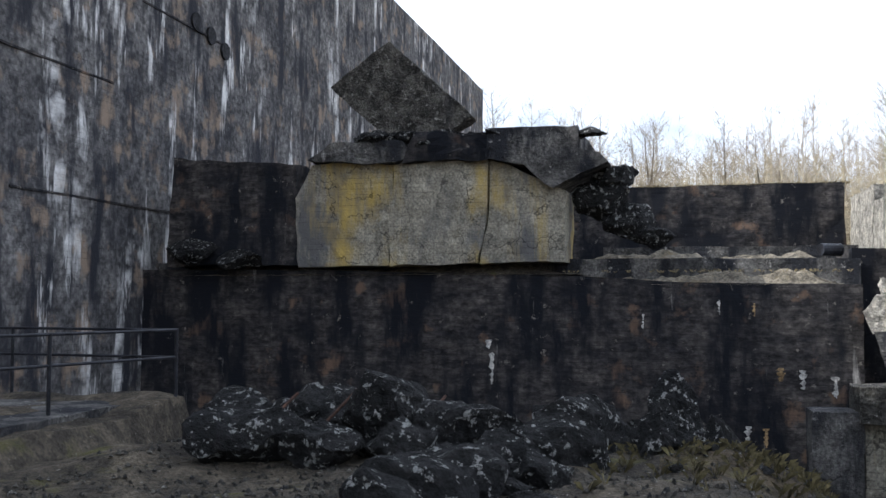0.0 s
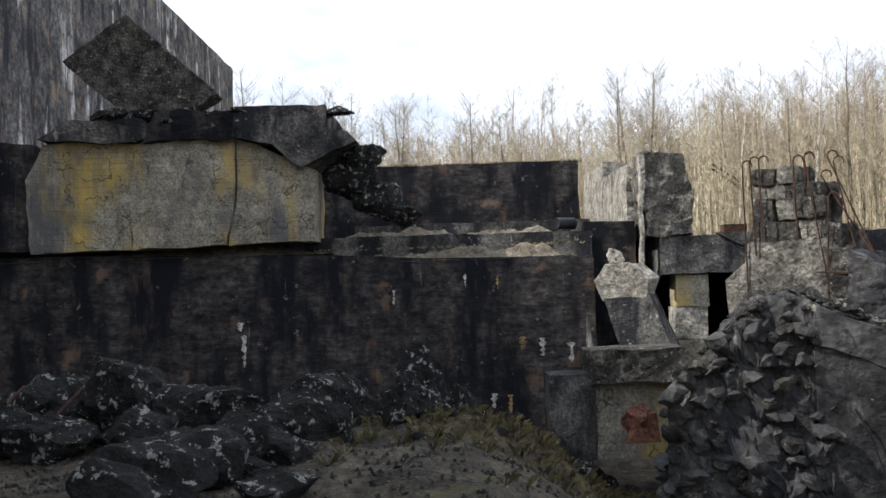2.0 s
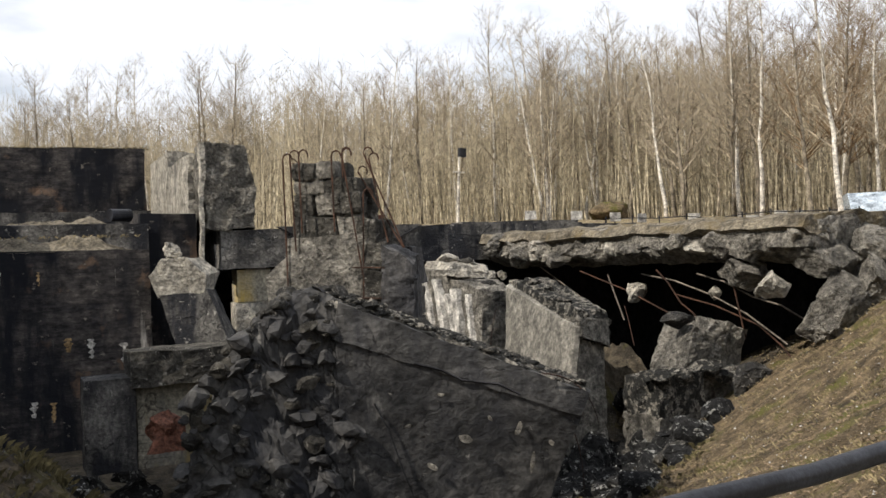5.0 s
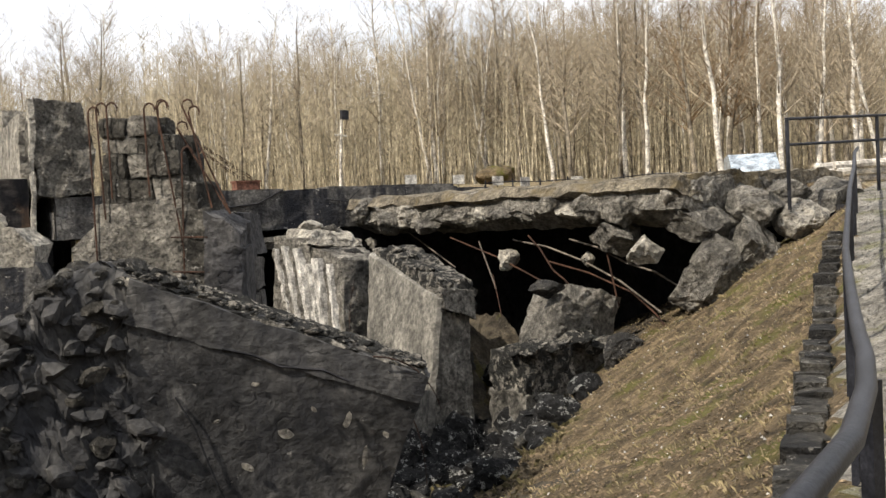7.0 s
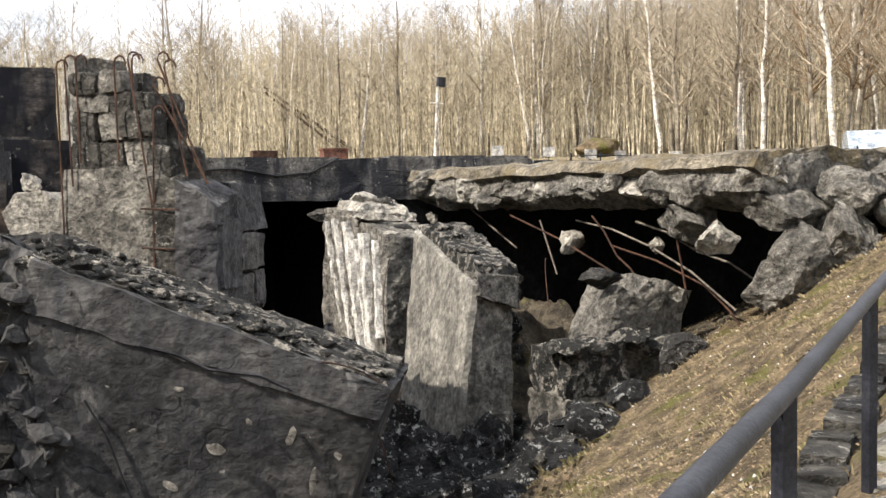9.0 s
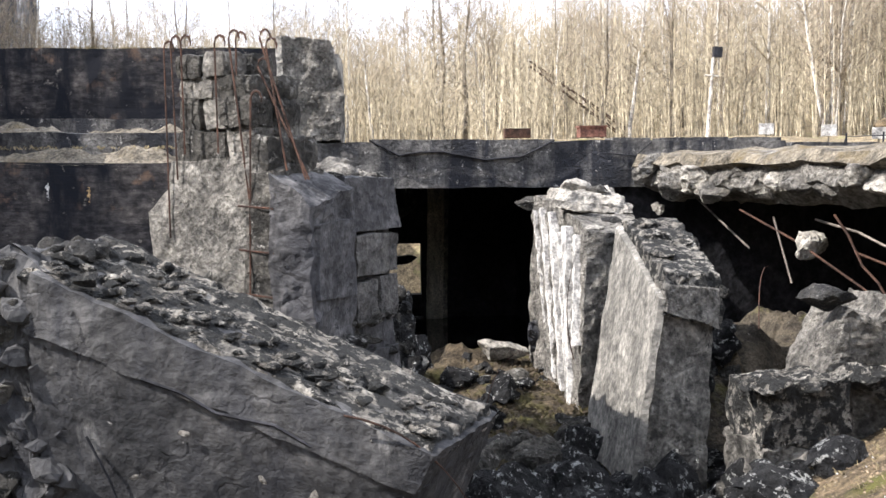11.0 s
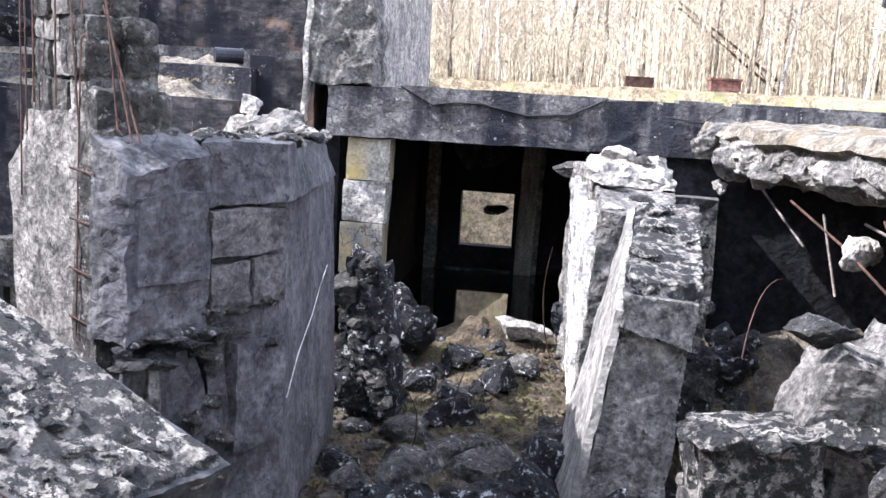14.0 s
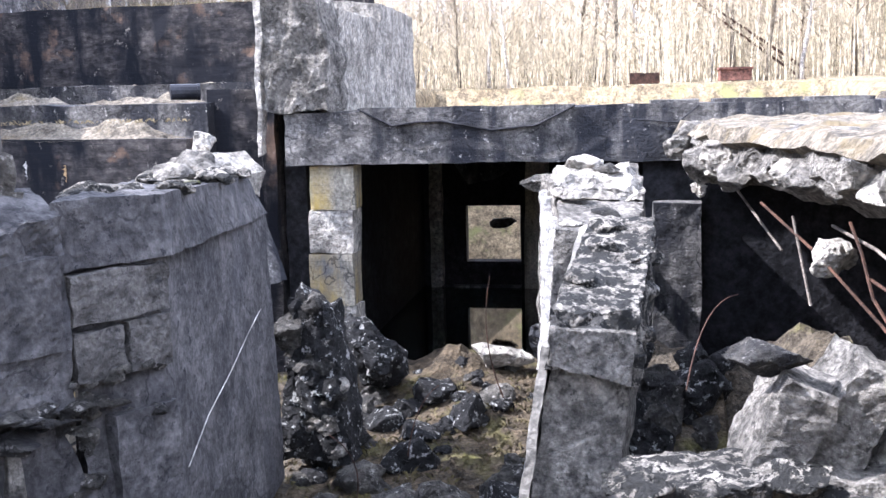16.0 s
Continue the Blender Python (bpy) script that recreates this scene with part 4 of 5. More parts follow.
part("front_half", warp_box([(12.3, 23.1, -3.1), (13.7, 23.3, -3.1), (13.9, 25.2, -3.1), (12.2, 25.2, -3.1), (12.55, 23.3, 0.62), (13.75, 23.5, 0.5), (13.95, 25.3, 0.85), (12.5, 25.3, 0.95)], 0.13, 0.05, 98), M_LIGHT, sb)
part("top_half", warp_box([(12.15, 25.1, -3.1), (13.9, 25.1, -3.1), (14.0, 27.0, -3.1), (11.95, 27.0, -3.1), (12.45, 25.2, 1.15), (13.95, 25.3, 1.0), (13.9, 26.8, 1.4), (12.1, 26.9, 1.2)], 0.13, 0.07, 99, 2.6), M_LIGHT, sb)
part("crest", warp_box([(12.4, 25.1, 1.0), (13.9, 25.2, 0.9), (13.85, 26.8, 1.2), (12.2, 26.8, 1.0), (12.6, 25.3, 1.35), (13.7, 25.5, 1.2), (13.7, 26.6, 1.45), (12.4, 26.6, 1.38)], 0.1, 0.07, 119, 3.2), M_PALE, sb)
for n, (v0, v1, z0, z1, w) in enumerate(((26.7, 25.6, 0.9, -2.2, 0.3), (26.2, 25.0, 0.95, -2.6, 0.22), (25.5, 24.3, 0.9, -2.7, 0.3), (25.0, 23.9, 0.5, -2.4, 0.14), (24.5, 23.6, 0.65, -2.9, 0.34), (23.9, 23.3, 0.5, -1.6, 0.16))):
    u0, u1 = 12.55 - 0.12 * (v0 - 23.3), 12.3 - 0.03 * (v1 - 23.3)
    u0 = u0 + 0.02 * (0.62 - z0)
    part("white_streak", warp_box([(u1 - 0.06, v1, z1), (u1 - 0.06, v1 + w * 0.5, z1), (u1 + 0.2, v1 + w * 0.5, z1), (u1 + 0.2, v1, z1), (u0 - 0.07, v0, z0), (u0 - 0.07, v0 + w * 1.2, z0), (u0 + 0.2, v0 + w * 1.2, z0), (u0 + 0.2, v0, z0)], 0.1, 0.03, 120 + n, 4.0), M_LIME, sb, "white lime crust running down the block")
for n, (u, v, z, w) in enumerate(((12.05, 27.1, 0.95, 0.75), (12.9, 26.2, 1.38, 0.7), (13.3, 25.8, 1.35, 0.5), (12.7, 25.0, 0.95, 0.6), (13.3, 24.4, 0.7, 0.5), (12.75, 23.7, 0.62, 0.4))):
    part("cap_stone", rock_mesh(w, 0.7 * w, w * 0.42, 101 + n, 18, 0.12, 3), M_RUBBLE if n % 2 == 0 else M_PALE, sb).location = (u, v, z - 0.06)
# the broken roof
rf = base("roof_slab_broken", 16.75, 16.3, 0.22, "broken concrete roof slab jutting over a dark cavity", "slab", rz=10.6)
part("slab_body", slab_mesh([(0.0, 1.3), (0.35, 1.0), (0.8, 0.95), (6.2, 1.0), (6.2, 1.85), (1.0, 1.88), (0.15, 1.8)], 11.4, 0.22, 0.15, 105, 1.3), M_LIGHT, rf)
part("slab_crust", slab_mesh([(-0.06, 1.68), (0.3, 1.5), (6.3, 1.5), (6.3, 1.98), (1.2, 1.97), (0.1, 1.88)], 11.5, 0.2, 0.1, 106, 1.6), M_TOPPALE, rf, "pale weathered upper crust")
for n in range(16):
    rng = random.Random(500 + n)
    y = 0.3 + n * 0.7
    part("edge_lump", rock_mesh(rng.uniform(0.5, 1.0), rng.uniform(0.6, 1.1), rng.uniform(0.35, 0.75), 500 + n, 18, 0.12), M_LIGHT if n % 4 else M_PALE, rf).location = (rng.uniform(0.0, 0.4), y, rng.uniform(0.85, 1.25))
for n, (u, v, z, sx, sy, sz, m) in enumerate(((15.1, 25.9, 1.1, 0.8, 0.6, 0.5, 1), (15.0, 27.0, 0.75, 0.3, 0.3, 0.3, 1), (16.3, 21.9, 0.15, 0.6, 0.5, 0.5, 1), (16.9, 19.5, 0.25, 0.35, 0.3, 0.35, 1), (16.6, 17.3, 0.35, 0.9, 0.7, 0.6, 1),
                                              (17.4, 16.3, -0.7, 1.5, 1.3, 1.7, 0), (18.3, 15.9, 0.1, 1.4, 1.2, 1.2, 0), (17.6, 16.6, 0.8, 1.6, 1.2, 0.8, 0), (18.7, 16.2, 1.0, 1.5, 1.2, 0.9, 0), (19.5, 15.8, 0.7, 1.3, 1.0, 0.9, 1),
                                              (19.9, 16.6, 1.2, 1.6, 1.2, 0.8, 0), (18.0, 17.4, 1.3, 1.3, 1.4, 0.7, 0), (20.6, 16.0, 1.1, 1.5, 1.1, 0.8, 0), (16.9, 18.3, 0.5, 1.1, 1.3, 0.8, 0), (21.4, 16.4, 1.2, 1.6, 1.3, 0.8, 0))):
    lump("roof_boulder", u, v, z, sx, sy, sz, 520 + n, M_PALE if m else M_LIGHT, "pale broken boulder caught under the roof edge" if m else "rough broken boulder at the roof edge", "boulders at the roof edge", planes=18, rough=0.11)
bars = (((15.3, 25.6, 1.3), (16.0, 24.0, 0.2)), ((15.6, 23.5, 1.0), (16.6, 20.6, -0.2), (17.0, 19.4, -1.0)), ((16.2, 21.5, 0.9), (16.8, 19.6, 0.4), (17.3, 17.6, -0.7)), ((16.3, 21.0, 1.0), (16.4, 20.2, 0.2), (16.6, 19.5, -0.5)),
        ((16.6, 19.8, 0.9), (17.0, 18.3, 0.35), (17.4, 17.0, -0.2)), ((16.4, 20.4, 0.4), (17.2, 18.4, -0.3), (17.6, 17.4, -1.4)), ((15.9, 22.6, 0.9), (16.1, 22.2, -0.3)), ((16.8, 18.8, 0.9), (16.9, 18.5, -0.6)))
for n, line in enumerate(bars):
    pts = [W(*p) for p in line]
    if len(pts) == 3:
        pts = [pts[0], pts[0].lerp(pts[1], 0.5) + Vector((0, 0, 0.08)), pts[1], pts[1].lerp(pts[2], 0.5) + Vector((0, 0, 0.1)), pts[2]]
    tagged(part("steel_bar", tube_mesh(pts, 0.022, 6), M_RUST if n % 2 else M_BAR), "long bent reinforcing bar hanging from the roof", "steel bar", "bars under the roof")
# pile of broken slabs on the foot of the bank
for n, (u, v, z, sx, sy, sz, ry, rz) in enumerate(((13.6, 17.3, -2.7, 1.25, 1.2, 0.75, 0, 4), (13.6, 17.35, -1.97, 1.3, 1.1, 0.84, -3, 4), (15.0, 17.9, -2.6, 1.3, 1.3, 1.5, 4, -6))):
    block("stacked_block", u, v, z, sx, sy, sz, M_TOP if n == 1 else M_LIGHT, "rough-edged broken block stacked on the bank", "block", "stacked blocks on the bank", cell=0.12, rough=0.1, seed=560 + n, ry=ry, rz=rz, freq=2)
for n, (u, v, z, sx, sy, sz, ry) in enumerate(((14.6, 18.0, -1.35, 0.5, 1.1, 1.3, 25), (15.1, 18.3, -1.4, 0.55, 1.2, 1.55, 30), (15.9, 18.5, -1.6, 0.6, 1.0, 1.5, 20))):
    block("tilted_plate", u, v, z, sx, sy, sz, M_LIGHT, "tilted broken concrete plate on the pile", "plate", "tilted plates on the pile", cell=0.13, rough=0.09, seed=570 + n, ry=ry, freq=2)
lump("pile_stone", 14.95, 18.3, -0.25, 0.9, 0.6, 0.4, 575, M_RUBBLE, "flat stone on the tilted plates", "stones of the pile")
lump("pile_stone", 15.6, 16.9, -1.7, 0.9, 0.7, 0.8, 577, M_RUBBLE, "rough stone on the bank", "stones of the pile")
ur = base("upright_rubble", 8.85, 22.6, -2.9, "upright jagged mass of broken rubble beside the squared pier", "rubble")
part("core", warp_box([(-0.5, -0.3, 0), (0.6, -0.3, 0), (0.6, 0.8, 0), (-0.5, 0.8, 0), (-0.4, 0.0, 2.5), (0.2, 0.0, 2.35), (0.25, 0.7, 2.4), (-0.4, 0.7, 2.6)], 0.16, 0.12, 580, 3.0), M_LICHEN, ur)
for n in range(34):
    rng = random.Random(590 + n)
    z = rng.uniform(0.0, 2.45)
    w = rng.uniform(0.22, 0.55)
    x = rng.uniform(-0.5, 0.55 - 0.12 * z)
    part("stone", rock_mesh(w, w * 0.9, w * rng.uniform(0.6, 1.2), 590 + n, 18, 0.12, 3), M_LIGHT if x > 0.3 else (M_RUBBLE if n % 2 else M_LICHEN), ur).location = (x, rng.uniform(-0.32, -0.1) + 0.1 * z, z)
lump("low_rubble", 8.9, 25.5, -2.8, 1.4, 1.4, 1.6, 584, M_LICHEN, "jagged dark rubble before the pale pillar", planes=18, rough=0.13)
earth_patch(13.1, 15.2, 19.9, 23.8, -2.9, 1.7, 12, M_MOSSY, "mossy rubble slope beside the tilted block")
for n in range(22):
    rng = random.Random(2100 + n)
    u, v, w = rng.uniform(13.4, 15.0), rng.uniform(20.1, 22.6), rng.uniform(0.35, 0.8)
    lump("slope_stone", u, v, -2.7 + 0.45 * (v - 20.1) + rng.uniform(0, 0.2), w, w * 0.9, w, 2100 + n, M_LICHEN if n % 3 else M_RUBBLE, "dark jagged stone on the mossy slope", "stones on the mossy slope", planes=18, rough=0.13, fineness=3)
for n in range(20):
    rng = random.Random(2200 + n)
    u, v, w = rng.uniform(9.7, 12.9), rng.uniform(16.6, 19.0), rng.uniform(0.6, 1.3)
    lump("black_rock", u, v, floor_z(u, v) - 0.25 * w, w, w * 0.85, w * rng.uniform(0.6, 0.95), 2200 + n, M_LICHEN, "black jagged rock spotted with pale lichen", "black rocks in the pit", rz=rng.uniform(0, 90), planes=18, rough=0.14)
for n, (u, v, z, w) in enumerate(((13.7, 17.3, -1.25, 0.6), (14.3, 17.4, -1.3, 0.5), (15.1, 17.7, -1.3, 0.7), (15.5, 17.6, -1.4, 0.5), (13.5, 17.5, -1.2, 0.4), (14.6, 16.9, -2.3, 0.7), (13.2, 16.8, -2.6, 0.6))):
    lump("pile_stone", u, v, z, w, w * 0.8, w * 0.6, 2300 + n, M_TOP, "pale lichen-grown stone on the stacked blocks", "stones of the pile", planes=18, rough=0.13, fineness=3)
earth_patch(8.6, 13.0, 25.3, 28.6, -2.8, 0.75, 8, M_MOSSY, "mossy stony earth before the pool")
earth_patch(13.4, 17.5, 19.5, 27.5, -2.9, 2.4, 9, M_SOIL, "stony earth slope inside the cavity")

# roots and wires
for n, line in enumerate((((8.7, 13.0, -0.6), (9.0, 12.7, -1.0), (9.1, 12.9, -1.9)), ((8.5, 14.2, -0.2), (9.3, 14.0, -0.5), (9.2, 13.7, -1.5)), ((8.2, 12.4, -0.1), (8.8, 12.2, -0.15), (9.2, 12.6, -0.9)), ((7.9, 18.1, -0.3), (7.9, 17.8, 0.1), (8.3, 17.9, 0.25)),
                          ((10.4, 22.0, -2.6), (10.5, 22.1, -1.8), (10.9, 22.0, -1.5)), ((10.0, 20.5, -2.7), (10.2, 20.3, -2.0), (9.8, 20.0, -1.6)), ((14.2, 19.0, -0.6), (14.4, 19.6, 0.3), (14.9, 20.4, 0.2)), ((11.9, 21.5, -1.5), (11.6, 21.2, -0.6), (11.8, 21.0, 0.3)))):
    a, b, c = [W(*p) for p in line]
    pts = [a * (1 - k) ** 2 + b * 2 * k * (1 - k) + c * k * k for k in [i / 8 for i in range(9)]]
    tagged(part("root", tube_mesh(pts, 0.011, 5, 0.005), M_RUST), "thin bent root or wire among the rubble", "root", "roots and wires")

# ---- loose rubble ----
SHAPES = [rock_mesh(1, 1, 0.8, 600 + i, 18, 0.12, 3) for i in range(8)]
SHAPE_DATA = []
for i, bm in enumerate(SHAPES):
    for m in (M_RUBBLE, M_LICHEN):
        me = bpy.data.meshes.new("rubble_stone")
        bm.to_mesh(me)
        me.materials.append(m)
        SHAPE_DATA.append(me)
    bm.free()


def stone(u, v, size, seed, dark, label, group, sink=0.25):
    rng = random.Random(seed)
    ob = new("rubble_stone", SHAPE_DATA[rng.randrange(8) * 2 + (1 if dark else 0)])
    sz = size * rng.uniform(0.6, 1.0)
    ob.matrix_basis = at_uv(u, v, floor_z(u, v) - sink * sz, rng.uniform(-25, 25), rng.uniform(-25, 25), rng.uniform(0, 360)) @ Matrix.Diagonal((size, size * rng.uniform(0.6, 1.0), sz, 1))
    return tagged(ob, label, "rock", group)


rng = random.Random(77)
for n in range(160):
    u, v = rng.uniform(8.2, 14.2), rng.uniform(15.2, 27.4)
    if (7.2 < u < 8.6 and v > 18):
        continue
    stone(u, v, rng.choice((0.3, 0.45, 0.6, 0.9)) * rng.uniform(0.8, 1.3), 1000 + n, rng.random() < (0.95 if v < 20 else 0.6), "broken concrete lump in the pit", "rubble in the pit")
for n in range(45):
    u = rng.uniform(-6, 5)
    v = rng.uniform(18, 26.8)
    stone(u, v, rng.uniform(0.4, 1.3), 1400 + n, True, "dark broken lump before the wall", "rubble before the dark wall")
for n in range(45):
    u, v = rng.uniform(8.9, 12.6), rng.uniform(13.6, 17.2)
    stone(u, v, rng.uniform(0.3, 0.9), 1600 + n, rng.random() < 0.95, "dark lump at the foot of the bank", "rubble at the foot of the bank")
for n in range(26):
    u, v = rng.uniform(0.0, 4.5), rng.uniform(10.5, 17)
    stone(u, v, rng.uniform(0.12, 0.36), 1700 + n, True, "dark lump on the grassy heap", "rubble on the grassy heap")
# the big lichen-spotted rocks by the gravel shelf
for n, (u, v, z, sx, sy, sz, rz) in enumerate(((-3.35, 11.9, -0.75, 1.35, 1.3, 1.1, 10), (-4.3, 12.4, -0.7, 1.1, 1.2, 0.95, 40), (-2.1, 11.8, -1.05, 1.5, 1.3, 0.75, 0), (-1.15, 12.8, -1.35, 1.3, 1.2, 0.85, 60), (-0.45, 15.6, -1.7, 1.3, 1.2, 1.3, 20),
                                               (0.25, 16.4, -1.7, 0.9, 0.9, 1.75, 0), (0.85, 16.3, -1.5, 0.8, 0.7, 1.0, 30), (-4.6, 10.7, -0.75, 1.3, 0.9, 0.55, 20), (-3.7, 10.6, -0.85, 0.8, 0.7, 0.5, 50), (-2.9, 10.9, -0.95, 0.9, 0.8, 0.5, 0),
                                               (-1.2, 11.2, -1.1, 1.2, 0.8, 0.45, 0), (-5.2, 13.1, -0.8, 1.3, 1.0, 0.8, 0), (0.1, 12.2, -1.2, 0.8, 0.7, 0.5, 10), (-6.2, 14.2, -1.0, 1.6, 1.2, 1.0, 0))):
    lump("lichen_rock", u, v, max(z, floor_z(u, v) - 0.2 * sz), sx * 1.2, sy * 1.1, sz * 1.2, 700 + n, M_LICHEN, "large black rock spotted with white lichen", "rocks by the gravel shelf", rz=rz, planes=18, rough=0.12, fineness=4)
rng = random.Random(88)
for n in range(26):
    u, v = rng.uniform(-4.6, 2.2), rng.uniform(7.8, 11.2)
    if (u < -2.6 and v < 9.6) or u > -0.6:
        continue
    stone(u, v, rng.uniform(0.45, 1.25), 1900 + n, True, "black lichen-spotted rock on the shelf", "rocks on the shelf")
for n, (u, v) in enumerate(((-4.9, 11.0), (-4.2, 11.3), (-3.0, 11.2))):
    z = floor_z(u, v)
    tagged(part("steel_rod", tube_mesh([W(u - 0.3, v - 0.9, z - 0.5), W(u + 0.15, v, z + 0.25), W(u + 0.4, v + 0.8, z + 0.7)], 0.02, 6), M_RUST), "thin rusty rod among the rocks", "steel rod", "rods among the rocks")
M_CLAY = surface("red-brown weathered clay", (0.11, 0.045, 0.03), (0.24, 0.11, 0.075), 2.5, 16, soot=(0.05, 0.03, 0.025), soot_at=(0.55, 0.7), bump=0.8)
clay = base("clay_shell", 3.6, 15.4, max(-1.12, floor_z(3.6, 15.4) - 0.06), "red-brown broken clay shell leaning among the rubble", "clay shell", rz=15)
part("shell", rock_mesh(0.6, 0.5, 0.56, 2401, 10, 0.07, 4), M_CLAY, clay)
part("flap", warp_box([(-0.42, -0.32, 0.02), (0.2, -0.3, 0.0), (0.2, -0.22, 0.03), (-0.4, -0.22, 0.02), (-0.12, -0.15, 0.4), (0.2, -0.13, 0.44), (0.18, -0.07, 0.46), (-0.12, -0.09, 0.42)], 0.07, 0.02, 2402), M_CLAY, clay)

# ---- railings, kerb and path furniture ----
def rail_point(u, d=0.0):
    line, z, slope = rail_at(u)
    k = math.sqrt(1 + slope * slope)
    return u - d * slope / k, line + d / k, z


def build_railing():
    ob = base("railing", 0, 0, 0, "dark painted steel pipe railing along the path", "railing")
    inv = ob.matrix_basis.inverted()
    us = [-4.2 + 0.5 * i for i in range(52)]
    rail = part("top_rail", tube_mesh([inv @ (W(*rail_point(u)[:2], rail_point(u)[2] + 0.96)) for u in us], 0.032, 12), M_IRON, ob)
    smooth(rail)
    for i in range(14):
        u, v, z = rail_point(-4.35 + 1.72 * i)
        part("post", box_mesh(0.05, 0.05, 1.25, 2, 0, 0), M_IRON, ob).location = inv @ W(u - 0.02, v - 0.02, z - 0.3)
    return ob


build_railing()


def build_fence(points, heights, tall, label, r=0.022, name="fence"):
    ob = base(name, 0, 0, 0, label, "fence")
    inv = ob.matrix_basis.inverted()
    for (a, b, za), (c, d, zc) in zip(points, points[1:]):
        for h in heights:
            part("rail", tube_mesh([inv @ W(a, b, za + h), inv @ W(c, d, zc + h)], r, 8), M_IRON, ob)
    for a, b, z in points:
        part("post", tube_mesh([(inv @ W(a, b, z - 0.4)), (inv @ W(a, b, z + tall))], r * 1.3, 8), M_IRON, ob)
    return ob


build_fence([(-9.9, 4.6, 0.0), (-9.25, 6.9, 0.0), (-8.6, 9.2, 0.0), (-7.95, 11.5, 0.0), (-7.3, 13.7, 0.0), (-10.3, 13.8, 0.0), (-13.0, 13.9, 0.0), (-15.9, 14.0, 0.0)], (1.12, 0.7), 1.13, "dark two-rail steel fence round a concrete walk")
block("concrete_walk", -16.0, 2.0, -0.35, 8.3, 11.9, 0.39, M_GREY, "grey concrete walk beside the high wall", "walk", kind="structure", cell=0.8, rough=0.02, seed=9)
build_fence([(19.0, 15.6, 1.75), (21.75, 15.6, 1.85), (24.6, 15.6, 1.95), (27.5, 15.6, 2.05)], (1.42, 0.9), 1.44, "dark two-rail steel fence at the end of the path", 0.03, "end_fence")
rng = random.Random(5)
kerb = base("kerb", 0, 0, 0, "row of weathered stone kerb blocks along the bank", "kerb", kind="structure")
kinv = kerb.matrix_basis.inverted()
KERB = [box_mesh(0.34, 0.24, 0.24, 0.2, 0.02, 800 + i, 3) for i in range(4)]
KDATA = []
for bm in KERB:
    me = bpy.data.meshes.new("kerb_block")
    bm.to_mesh(me)
    bm.free()
    me.materials.append(M_RUBBLE)
    KDATA.append(me)
for i in range(60):
    u, v, z = rail_point(1.0 + 0.27 * i, 0.16 + rng.uniform(-0.03, 0.05))
    ob = new("kerb_block", KDATA[i % 4])
    ob.parent = kerb
    ob.matrix_basis = kinv @ at_uv(u, v, z - 0.27 + rng.uniform(-0.04, 0.03), rng.uniform(-6, 6), rng.uniform(-6, 6), math.degrees(math.atan(rail_at(u)[2])) + rng.uniform(-8, 8))


# ---- scattered litter ----
def scatter(name, count, place, size, material, label, seed, flat=0.3, sides=4):
    rng = random.Random(seed)
    verts, faces = [], []
    for _ in range(count):
        u, v = place(rng)
        p = W(u, v, height(u, v) + 0.01)
        s = size * rng.uniform(0.5, 1.6)
        a = rng.uniform(0, math.tau)
        up = Vector((rng.uniform(-0.5, 0.5), rng.uniform(-0.5, 0.5), 1)).normalized()
        x = Vector((math.cos(a), math.sin(a), 0))
        x = (x - up * x.dot(up)).normalized()
        y = up.cross(x)
        i = len(verts)
        verts += [p + x * s, p + y * s * 0.7, p - x * s * 0.9, p - y * s * 0.6, p + up * s * flat * 2, p - up * s * flat]
        faces += [(i, i + 1, i + 4), (i + 1, i + 2, i + 4), (i + 2, i + 3, i + 4), (i + 3, i, i + 4)]
    me = bpy.data.meshes.new(name)
    me.from_pydata(verts, [], faces)
    me.materials.append(material)
    return tagged(new(name, me), label, "litter", kind="stuff")


def on_bank(r):
    u = r.uniform(3, 21)
    return u, rail_at(u)[0] + r.uniform(0.5, 8.5) * r.random() ** 0.4


def on_path(r):
    u = r.uniform(2, 22)
    return u, rail_at(u)[0] - r.uniform(0.0, 3.2) * (r.random() ** 0.7)


def on_shelf(r):
    return r.uniform(-6.2, 2.0), r.uniform(4.0, 13.5)


def in_pit(r):
    for _ in range(60):
        u, v = r.uniform(6.0, 15.0), r.uniform(10.5, 27.5)
        if height(u, v) < -1.9:
            break
    return u, v


scatter("dead_leaves", 14000, on_bank, 0.022, M_LEAF, "dry curled leaves on the bank", 1, 0.2)
scatter("bank_pebbles", 450, on_bank, 0.018, M_LIME, "pale pebbles on the bank", 2, 0.5)
scatter("path_gravel", 7000, on_path, 0.012, M_LIGHT, "pale loose gravel on the path", 3, 0.5)
scatter("shelf_gravel", 3500, on_shelf, 0.03, M_RUBBLE, "loose stones on the dark shelf", 4, 0.5)
scatter("pit_chips", 6000, in_pit, 0.045, M_MOSSY, "chips of broken concrete in the pit", 6, 0.5)


